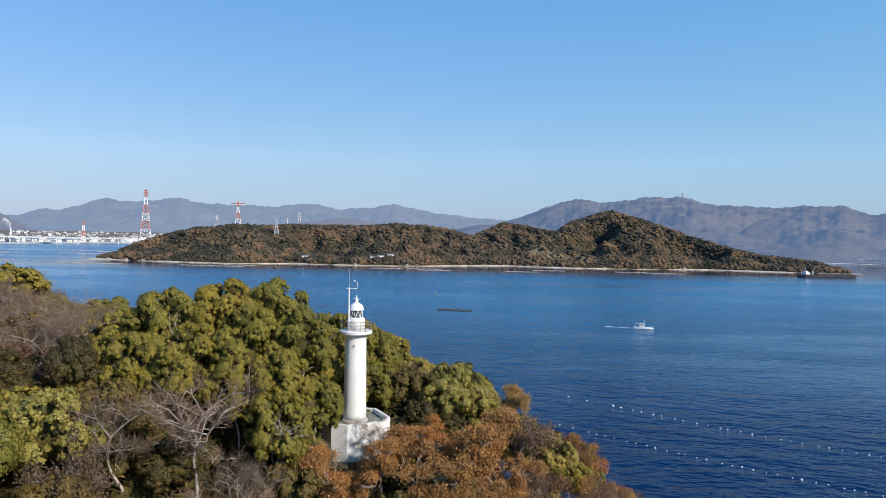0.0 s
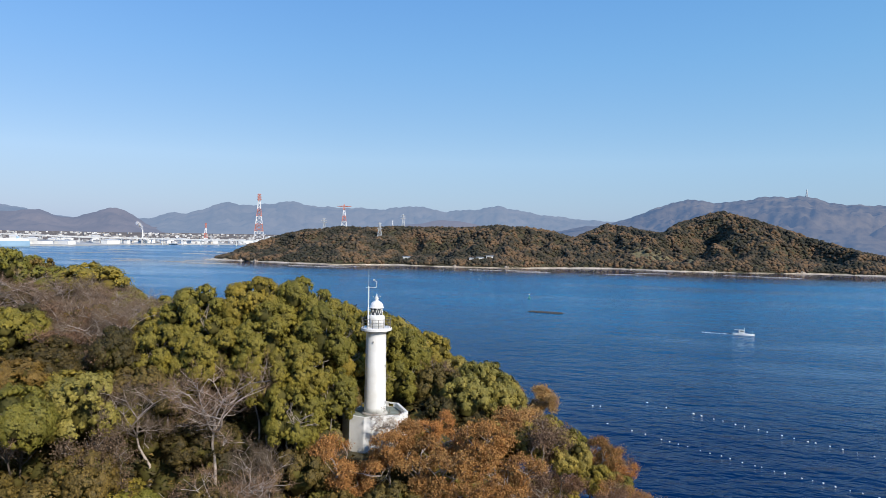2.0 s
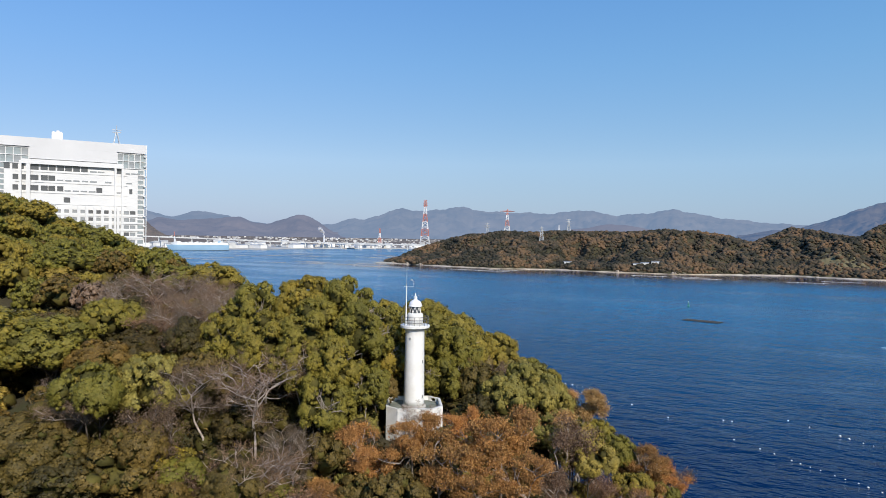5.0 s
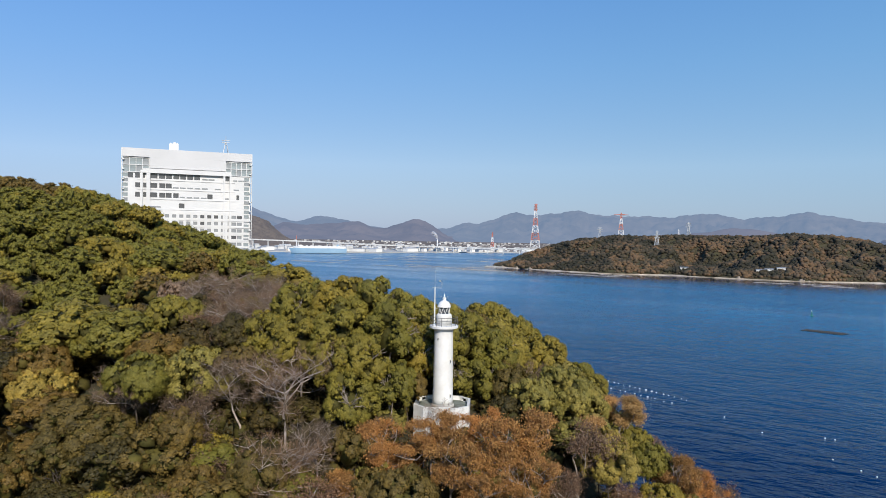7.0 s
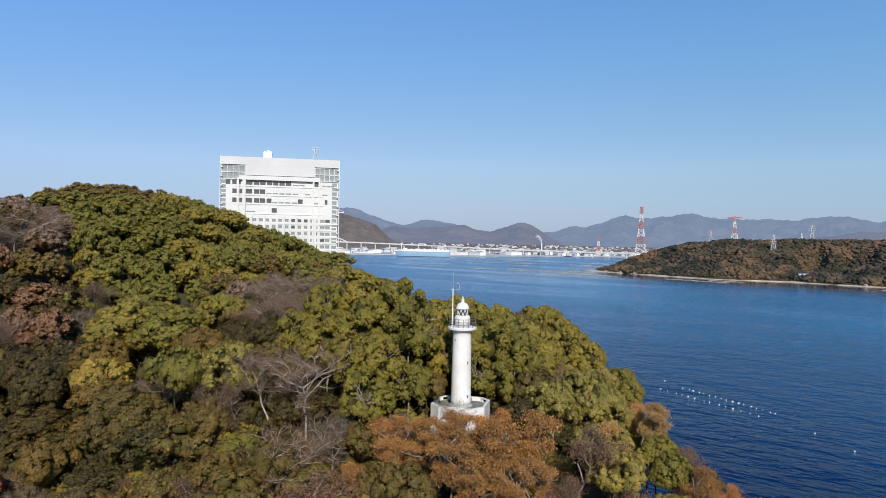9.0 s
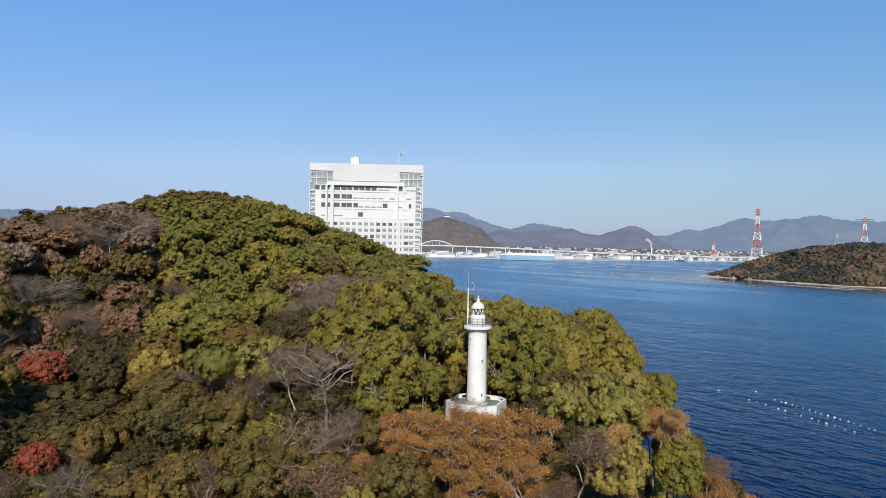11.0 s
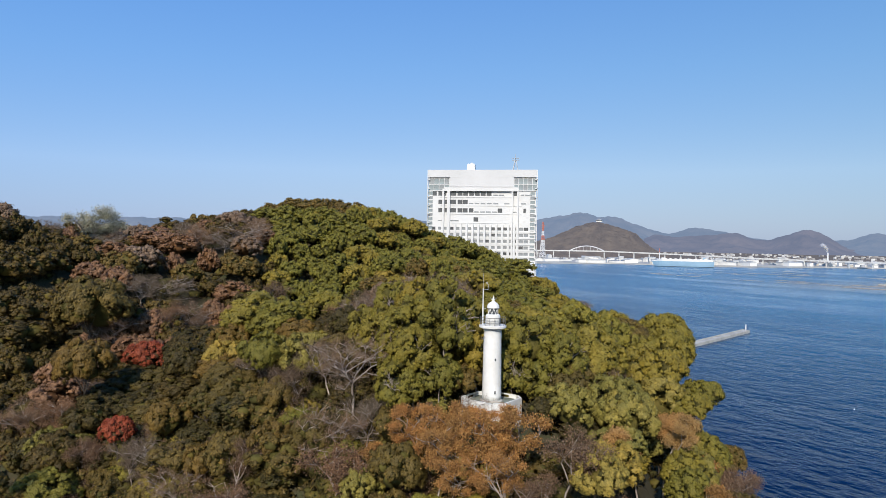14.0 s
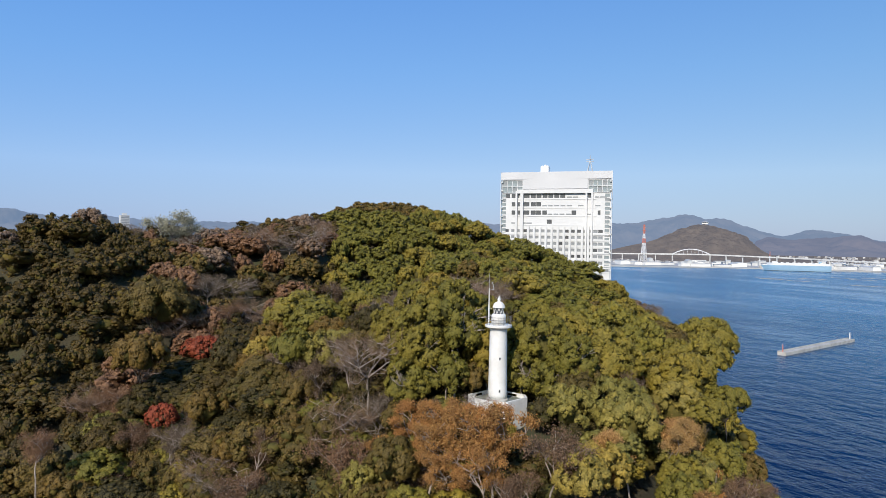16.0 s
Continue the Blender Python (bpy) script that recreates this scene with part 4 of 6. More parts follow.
# ---- bridge and viaduct ----
def bridge():
    b = empty("arch_bridge", pose(0, 0, 0))
    line = [(-2420, 1190, 26), (-2250, 1430, 31), (-2072, 1670, 34), (-1991, 1773, 34), (-1760, 1930, 28), (-1480, 2010, 21), (-1180, 2110, 18), (-860, 2220, 18), (-500, 2320, 18), (0, 2420, 18)]
    for a, c in zip(line, line[1:]):
        a, c = Vector(a), Vector(c)
        d = c - a
        ang = math.degrees(math.atan2(d.y, d.x))
        bm = bmesh.new()
        rot = Matrix.Translation((a + c) / 2) @ d.to_track_quat("X", "Z").to_matrix().to_4x4()
        bmesh.ops.create_cube(bm, size=1.0, matrix=rot @ Matrix.Diagonal((d.length + 2, 13, 3.4, 1)))
        for s in (-1, 1):
            bmesh.ops.create_cube(bm, size=1.0, matrix=rot @ Matrix.Translation((0, s * 6.3, 1.9)) @ Matrix.Diagonal((d.length + 2, 0.5, 1.4, 1)))
        part("deck", bm, PALECON, b)
        n = max(2, int(d.length / 55))
        for k in range(n):
            p = a + d * (k / n)
            if -2060 < p.x < -2000:
                continue
            bm = bmesh.new()
            box(bm, (3.2, 6.5, p.z - 1), (p.x, p.y, (p.z - 1) / 2), ang)
            box(bm, (4.0, 12.5, 2.4), (p.x, p.y, p.z - 2.4), ang)
            part("pier", bm, PALECON, b)
    a, c = Vector(line[2]), Vector(line[3])
    d = c - a
    side = Vector((-d.y, d.x, 0)).normalized()
    for s in (-1, 1):
        pts = [a + d * (k / 20) + side * s * 6.6 + Vector((0, 0, 19.5 * (1 - (k / 10 - 1) ** 2))) for k in range(21)]
        bm = bmesh.new()
        for p, q in zip(pts, pts[1:]):
            rod(bm, p, q, 1.7, None, 6)
        part("arch", bm, WHITEP, b, "white arch rib")
        for k in range(2, 19, 2):
            bm = bmesh.new()
            rod(bm, pts[k], a + d * (k / 20) + side * s * 6.6, 0.45, None, 5)
            part("hanger", bm, WHITEP, b)
    return tagged(b, "long white road viaduct with a tied arch", "bridge")


bridge()


# ---- ships, boats and things afloat ----
def hull(bm, length, beam, height, bow=0.18, flare=0.92):
    """A ship's hull, bow towards +x, keel at z = -1."""
    rows = []
    for z, w in ((-1.0, flare), (height * 0.4, 0.98), (height, 1.0)):
        r = []
        for k in range(25):
            t = k / 24
            half = beam / 2 * w * (1 - max(0, (t - (1 - bow)) / bow) ** 1.8) * (1 - 0.12 * max(0, (0.06 - t) / 0.06))
            r.append((length * (t - 0.5) + (0.018 * length * (z + 1) / (height + 1) if t == 1 else 0), max(half, 0.02), z))
        rows.append(r)
    sides = []
    for s in (1, -1):
        vs = [[bm.verts.new((x, y * s, z)) for x, y, z in r] for r in rows]
        sides.append(vs)
        for lo, hi in zip(vs, vs[1:]):
            for k in range(24):
                f = (lo[k], lo[k + 1], hi[k + 1], hi[k])
                bm.faces.new(f if s < 0 else f[::-1])
    a, b = sides
    for k in range(24):
        bm.faces.new((a[2][k], a[2][k + 1], b[2][k + 1], b[2][k]))
        bm.faces.new((a[0][k], b[0][k], b[0][k + 1], a[0][k + 1]))
    for i in range(2):
        bm.faces.new((a[i][0], a[i + 1][0], b[i + 1][0], b[i][0]))


def carrier():
    s = empty("car_carrier_ship", pose(-1376, 1545, 0, 0, 0, 225))
    bm = bmesh.new()
    hull(bm, 160, 29, 15.5, 0.16)
    for v in bm.verts:          # the stem rakes forward
        if v.co.x > 60:
            v.co.x += (v.co.x - 60) / 20 * (v.co.z + 1) * 0.32
    part("hull", bm, HULLB, s, "pale blue hull")
    bm = bmesh.new()
    hull(bm, 150, 28.4, 5.2, 0.13, 1.0)
    bmesh.ops.translate(bm, verts=bm.verts, vec=(-2, 0, 16.6))
    part("car_deck", bm, WHITE, s, "white slab-sided car decks")
    bm = bmesh.new()
    hull(bm, 160.6, 29.3, 1.0, 0.16)
    part("boot_top", bm, HULLD, s)
    for k in range(9):
        bm = bmesh.new()
        box(bm, (6.5, 7, 1.6), (-58 + 13.5 * k, 5, 22.4), 0, 0.2)
        part("deck_vent", bm, WHITE, s)
    bm = bmesh.new()
    box(bm, (11, 25, 3.4), (56, 0, 23.4), 0, 0.4)
    part("bridge_house", bm, WHITE, s)
    bm = bmesh.new()
    box(bm, (7, 5, 5), (-54, 4, 24.2), 0, 0.4)
    part("funnel", bm, HULLB, s)
    # slim red and white chimney beyond the bow, added here as a ship part
    bm = bmesh.new()
    rod(bm, (67, 0, 15), (67, 0, 40), 1.3, 1.0)
    mast = part("foremast", bm, WHITEP, s)
    bm = bmesh.new()
    rod(bm, (67, 0, 40), (67, 0, 52), 1.2, 0.9)
    part("mast_top", bm, REDP, mast)
    return tagged(s, "long pale blue and white car carrier moored at the port", "ship")


carrier()


def fishing_boat(at, rz):
    s = empty("fishing_boat", pose(*at, 0, 0, rz) @ Matrix.Scale(0.86, 4))
    bm = bmesh.new()
    hull(bm, 14, 3.4, 1.1, 0.4, 0.8)
    part("hull", bm, WHITE, s)
    bm = bmesh.new()
    box(bm, (3.4, 2.4, 2.2), (-1.2, 0, 2.5), 0, 0.12)
    cab = part("cabin", bm, WHITE, s)
    bm = bmesh.new()
    box(bm, (2.6, 2.46, 0.7), (-1.1, 0, 2.9))
    box(bm, (3.46, 1.8, 0.7), (-1.2, 0, 2.9))
    part("cabin_window", bm, GLASSD, cab)
    bm = bmesh.new()
    for x in (-5.4, -3.2):
        for y in (-1.3, 1.3):
            rod(bm, (x, y, 1.4), (x, y, 3.4), 0.05)
    box(bm, (3.2, 3.0, 0.1), (-4.3, 0, 3.45))
    part("awning", bm, STEEL, s)
    bm = bmesh.new()
    rod(bm, (0.6, 0, 1.4), (0.6, 0, 5.4), 0.07)
    rod(bm, (5.6, 0, 1.4), (5.6, 0, 2.6), 0.06)
    part("mast", bm, WHITE, s)
    bm = bmesh.new()
    rs = np.random.RandomState(9)
    for k in range(34):
        x = -7 - 0.62 * k
        w = 0.5 + 0.028 * k
        for y in (-w, w * 0.3, w):
            if rs.rand() < 0.75 - k * 0.006:
                bmesh.ops.create_icosphere(bm, subdivisions=1, radius=1, matrix=Matrix.Translation((x + rs.uniform(-.5, .5), y + rs.uniform(-.4, .4), 0.0)) @ Matrix.Diagonal((rs.uniform(0.4, 1.0), rs.uniform(.15, .4), 0.09, 1)))
    part("wake", bm, FOAM, s, "white foam trail on the water")
    return tagged(s, "small white fishing boat with a foam wake", "boat")


fishing_boat((127, 437, 0), -16)


def barge():
    s = empty("gravel_barge", pose(594, 1076, 0, 0, 0, 186))
    bm = bmesh.new()
    hull(bm, 92, 14, 4.4, 0.12)
    part("hull", bm, HULLD, s, "black hull low in the water")
    bm = bmesh.new()
    for y in (-5.2, 5.2):
        box(bm, (56, 0.5, 1.8), (-12, y, 5.3))
    box(bm, (0.5, 10.9, 1.8), (-40.2, 0, 5.3))
    box(bm, (0.5, 10.9, 1.8), (16.2, 0, 5.3))
    part("coaming", bm, HULLD, s)
    bm = bmesh.new()
    box(bm, (7, 10, 3.2), (33, 0, 6.0), 0, 0.2)
    box(bm, (4, 6, 2.0), (33.6, 0, 8.6), 0, 0.2)
    part("deckhouse", bm, WHITE, s)
    bm = bmesh.new()
    rod(bm, (34, 0, 9), (34, 0, 18), 0.35)
    rod(bm, (24, 0, 4), (18, 0, 16), 0.4)
    rod(bm, (41, 0, 4), (41, 0, 10), 0.3)
    part("derrick", bm, STEEL, s)
    return tagged(s, "black gravel barge with a white deckhouse", "barge")


barge()


def breakwater():
    a, c = Vector((-216, 341, 0)), Vector((-251.4, 432, 0))
    d = c - a
    ang = math.degrees(math.atan2(d.y, d.x))
    b = empty("breakwater", pose(*((a + c) / 2), 0, 0, ang))
    n = 12
    for k in range(n):
        bm = bmesh.new()
        box(bm, (d.length / n - 0.06, 4.6, 3.4), (-d.length / 2 + (k + 0.5) * d.length / n, 0, 0.1), 0, 0.15)
        part("caisson", bm, CONCRETE, b)
    bm = bmesh.new()
    box(bm, (d.length, 0.8, 0.5), (0, 1.8, 2.05), 0, 0.06)
    part("parapet", bm, CONCRETE, b)
    for x, mat in ((-d.length / 2 + 1.5, REDP), (d.length / 2 - 1.5, WHITE)):
        bm = bmesh.new()
        rod(bm, (x, 0, 1.75), (x, 0, 5.2), 0.34, 0.28)
        rod(bm, (x, 0, 5.2), (x, 0, 5.9), 0.2, 0.16)
        part("light_post", bm, mat, b)
    return tagged(b, "grey concrete breakwater with a light post at each end", "breakwater")


breakwater()


def oyster_raft(at, rz, length, wide):
    r = empty("oyster_raft", pose(*at, 0, 0, rz))
    bm = bmesh.new()
    for k in range(int(wide / 0.8)):
        rod(bm, (-length / 2, -wide / 2 + k * 0.8, 0.22), (length / 2, -wide / 2 + k * 0.8, 0.22), 0.12, None, 5)
    part("pole", bm, BAMBOOP if at[1] > 700 else BAMBOO, r)
    bm = bmesh.new()
    for k in range(int(length / 2.2)):
        rod(bm, (-length / 2 + 0.5 + k * 2.2, -wide / 2, 0.42), (-length / 2 + 0.5 + k * 2.2, wide / 2, 0.42), 0.11, None, 5)
    part("cross_pole", bm, BAMBOOP if at[1] > 700 else BAMBOO, r)
    bm = bmesh.new()
    rod(bm, (-length / 50, 0, 0), (length / 50, 0, 0), 0.4, None, 8)
    drum = part("drum", bm, FLOATP if at[1] > 700 else BAMBOO, r)
    for k in range(5):
        for s in (-1, 1):
            if k or s > 0:
                one = new("drum", drum.data)
                one.parent = r
            else:
                one = drum
            one.location = (-length / 2 + (k + 0.4) * length / 5, s * wide / 3 - 0.4, 0.05)
    return tagged(r, "low brown bamboo oyster raft afloat", "raft", group="oyster rafts")


first = oyster_raft((9, 520, 0), -17, 26, 11)


def marker():
    b = empty("marker_buoy", pose(-7, 628, 0))
    bm = bmesh.new()
    lathe(bm, [(1.2, -0.5), (1.3, 0.5), (0.6, 0.9), (0.25, 3.4), (0.25, 3.5)], 12)
    part("float_body", bm, GREENP, b)
    bm = bmesh.new()
    lathe(bm, [(0.2, 3.5), (0.3, 3.6), (0.3, 4.2), (0.1, 4.4)], 10)
    part("lantern", bm, FLOATP, b)
    tagged(b, "green marker buoy with a pale top", "buoy")


marker()
bm = bmesh.new()
lathe(bm, [(0.05, -0.36), (0.30, -0.22), (0.40, 0.0), (0.38, 0.16), (0.26, 0.32), (0.06, 0.40)], 10)
buoy = part("float", bm, FLOATP, None, smooth=True)
tagged(buoy, "round white mooring float on the water", "float", group="lines of floats")
rs = np.random.RandomState(14)
spots = []
for a, c, n, sag in (((59, 236.2), (119.6, 185.8), 24, -2.6), ((43.9, 204.1), (101.5, 157.8), 27, -2.4), ((-59, 282.1), (-19.3, 265.5), 17, 0.4), ((-64.2, 273.9), (-22.7, 257.4), 14, 0.4)):
    for k in range(n):
        t = (k + rs.uniform(-0.2, 0.2)) / (n - 1)
        spots.append((a[0] + (c[0] - a[0]) * t, a[1] + (c[1] - a[1]) * t + rs.uniform(-0.4, 0.4) + sag * math.sin(t * math.pi), rs.choice([0.42, 0.55, 0.7, 0.9], p=[.35, .32, .23, .1])))
for x, y in ((29.8, 217.9), (36.5, 211.5), (40, 208.4), (45.9, 248.8), (51.5, 243.2), (26.6, 239.7), (29.2, 239.6), (-70.4, 290.8), (-3.2, 247.8), (10, 235.3), (-80.1, 279.6)):
    spots.append((x, y, 0.6))
buoy.matrix_basis = pose(spots[0][0], spots[0][1], 0)
for x, y, s in spots[1:]:
    copy_thing(buoy, pose(x, y, 0) @ Matrix.Scale(s, 4))

# rows of rafts along the island and in the channel
rs = np.random.RandomState(15)
raft2 = oyster_raft((-520, 1060, 0), 3, 52, 8)
for k, x in enumerate((-622, -560, -548, -380, -330, -322, -90, -30, -14, 120, 168, 300, 342, 352)):
    copy_thing(raft2, pose(x, 1066 + rs.uniform(-16, 30) + 0.09 * max(x, 0), 0, 0, 0, rs.uniform(-4, 6)))
for k in range(34):
    u, v = rs.uniform(0, 1), rs.uniform(0, 1)
    copy_thing(raft2, pose(-1050 + 520 * u, 1060 + 560 * v, 0, 0, 0, 12 + rs.uniform(-5, 5)))


# ---- the port ----
def shed(name, w, d, h, mat, roof):
    e = empty(name)
    bm = bmesh.new()
    box(bm, (w, d, h), (0, 0, h / 2))
    part("wall", bm, mat, e)
    bm = bmesh.new()
    r = h * 0.16
    vs = [bm.verts.new(p) for p in ((-w / 2 - 1, -d / 2 - 1, h), (w / 2 + 1, -d / 2 - 1, h), (w / 2 + 1, d / 2 + 1, h), (-w / 2 - 1, d / 2 + 1, h), (-w / 2 - 1, 0, h + r), (w / 2 + 1, 0, h + r))]
    for f in ((0, 1, 5, 4), (2, 3, 4, 5), (0, 4, 3), (1, 2, 5), (3, 2, 1, 0)):
        bm.faces.new([vs[i] for i in f])
    part("roof", bm, roof, e)
    return e


rs = np.random.RandomState(17)
kinds = [shed("warehouse", 42, 20, 9, PALECON, ROOFM), shed("warehouse", 64, 24, 11, WHITE, PALECON), shed("port_building", 15, 12, 12, WHITE, ROOFM), shed("port_building", 11, 9, 7, CONCRETE, ROOFM), shed("port_building", 20, 14, 17, PALECON, PALECON)]
names = ["pale warehouse with a low gabled roof on the quay", "white warehouse on the quay", "white block of the port behind the quay", "small grey concrete building at the port", "pale office block at the port"]
for e, n in zip(kinds, names):
    tagged(e, n, "building", group="port buildings")
QUAY = [(-1650, 1230), (-1610, 1450), (-1490, 1650), (-1340, 1760), (-1280, 2060), (-1110, 2300), (-600, 2450), (-100, 2570)]
k = 0
for (ax, ay), (bx, by) in zip(QUAY, QUAY[1:]):
    L = math.hypot(bx - ax, by - ay)
    for i in range(int(L / 8)):
        t, back = rs.uniform(0, 1), 28 + 620 * rs.uniform(0, 1) ** 1.6
        nx, ny = -(by - ay) / L, (bx - ax) / L
        x, y = ax + (bx - ax) * t + nx * back, ay + (by - ay) * t + ny * back
        if math.hypot(x + 2400, y - 2085) < 330:
            continue
        which = rs.choice(5, p=[.25, .15, .22, .26, .12])
        m = pose(x, y, 3.0, 0, 0, math.degrees(math.atan2(by - ay, bx - ax)) + rs.choice([0, 90]))
        if not kinds[which].get("put"):
            kinds[which]["put"] = 1
            kinds[which].matrix_basis = m
        else:
            copy_thing(kinds[which], m @ Matrix.Diagonal((rs.uniform(.7, 1.2), rs.uniform(.7, 1.2), rs.uniform(.6, 1.1), 1)))


def puff(at):
    rs = np.random.RandomState(33)
    t = np.linspace(0, 1, 16)
    c = np.stack([-20 * t ** 1.3 + rs.normal(scale=1.5, size=16), 6 * t, 44 + 22 * t], 1)
    v, f = clumps(rs, c, 2.4 + 5.2 * t, 0.9, ICO2, 0.2)
    tagged(part("smoke_plume", raw("smoke_plume", v, [f]), STEAM, smooth=True), "thin white smoke plume over the chimney", "smoke").matrix_basis = pose(*at)


def stack(at):
    c = empty("factory_chimney", pose(*at))
    bm = bmesh.new()
    lathe(bm, [(3.2, 0), (2.6, 24), (2.2, 42), (2.2, 42.5)], 14)
    part("shaft", bm, WHITEP, c)
    bm = bmesh.new()
    for k in range(4):
        lathe_at = Matrix.Translation((9 + 9 * (k % 2), -8 + 12 * (k // 2), 8))
        bmesh.ops.create_cone(bm, cap_ends=True, segments=14, radius1=4, radius2=4, depth=16, matrix=lathe_at)
    part("silo", bm, PALECON, c)
    tagged(c, "white factory chimney with silos at its foot", "chimney")


stack((-1330, 2120, 3))
puff((-1330, 2120, 3))


def flats(at, floors):
    b = empty("apartment_tower", pose(*at, 0, 0, 15))
    bm = bmesh.new()
    box(bm, (20, 16, floors * 3.2), (0, 0, floors * 1.6))
    part("wall", bm, PALECON, b)
    bm = bmesh.new()
    box(bm, (8, 8, 4), (0, 0, floors * 3.2 + 2))
    part("lift_house", bm, PALECON, b)
    for k in range(floors - 12, floors):
        bm = bmesh.new()
        box(bm, (0.6, 14, 1.5), (10.1, 0, k * 3.2 + 1.6))
        part("window_band", bm, GLASSM, b)
    tagged(b, "pale apartment tower far behind the woods", "building")


flats((-1409, -114, 2), 32)

# the town's small houses behind the port
bm = bmesh.new()
last = None
for k in range(31):
    a = radians(-64 + 1.8 * k)
    row = [bm.verts.new((r * math.sin(a), r * math.cos(a), 3.1 + max(0.0, (r - 2850) * 0.03) - (3.0 if r == 2820 else 0.0))) for r in (2820, 2860, 3150, 3700)]
    if last:
        for i in range(3):
            bm.faces.new((last[i], row[i], row[i + 1], last[i + 1]))
    last = row
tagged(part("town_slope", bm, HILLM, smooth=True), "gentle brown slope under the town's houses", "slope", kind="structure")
rs = np.random.RandomState(27)
bm = bmesh.new()
for k in range(1500):
    a, r = radians(rs.uniform(-58, -14)), rs.uniform(2500, 3560)
    x, y = r * math.sin(a), r * math.cos(a)
    if math.hypot(x + 2400, y - 2085) < 420:
        continue
    w, h = rs.uniform(6, 15), rs.uniform(3.5, 7)
    box(bm, (w, rs.uniform(6, 11), h), (x, y, 3 + h / 2 + max(0.0, (r - 2850) * 0.03)), rs.uniform(0, 90))
tagged(part("town", bm, TOWN), "pale small houses of the town across the bay", "houses", kind="stuff")


def island_house(at, rz):
    e = shed("island_house", 12, 7, 4.2, WHITE, ROOFM)
    e.matrix_basis = pose(*at, 0, 0, rz)
    tagged(e, "small white house above the island shore", "house")


for x, y in ((-108, 1180), (-92, 1186), (-120, 1176), (-238, 1188)):
    island_house((x, y, float(island_at(np.array(x), np.array(y))) - 0.5), 5)

# small harbour on the eastern shore
quay = empty("harbour_quay", pose(1075, 1790, 0, 0, 0, -8))
bm = bmesh.new()
box(bm, (230, 16, 3.4), (0, 0, 0.3), 0, 0.2)
part("quay_wall", bm, PALECON, quay)
for k in range(3):
    bm = bmesh.new()
    for x in (-6, 6):
        rod(bm, (x - 40 + 34 * k, 0, 3), (x * 0.5 - 40 + 34 * k, 0, 13), 0.6, 0.5, 6)
    rod(bm, (-52 + 34 * k, 0, 13), (-26 + 34 * k, 0, 13.6), 0.6, None, 6)
    part("gantry", bm, ROOFM, quay)
tagged(quay, "pale quay with gantries on the eastern shore", "quay")

# the white lookout and its walls on the hilltop
keep = empty("hilltop_lookout", pose(-2372, 2062, float(castle_hill(np.array(-2372.0), np.array(2062.0))) + 3, 0, 0, 40))
bm = bmesh.new()
box(bm, (26, 14, 8), (0, 0, 4), 0, 0.3)
part("wall", bm, WHITE, keep)
bm = bmesh.new()
bmesh.ops.create_cone(bm, cap_ends=True, segments=4, radius1=18, radius2=5, depth=6, matrix=Matrix.Translation((0, 0, 11)) @ Matrix.Rotation(radians(45), 4, "Z"))
part("roof", bm, ROOFM, keep)
tagged(keep, "white lookout house with a hipped roof on the hilltop", "building")

# landing stage at the island's western tip
bm = bmesh.new()
box(bm, (34, 6, 2.4), (0, 0, 0.6), 0, 0.1)
for k in range(5):
    rod(bm, (-15 + 7 * k, 3.2, -1), (-15 + 7 * k, 3.2, 3.4), 0.35)
jetty = part("jetty", bm, CONCRETE)
jetty.matrix_basis = pose(-592, 1183, 0, 0, 0, 8)
tagged(jetty, "low grey concrete jetty at the tip of the island", "jetty")


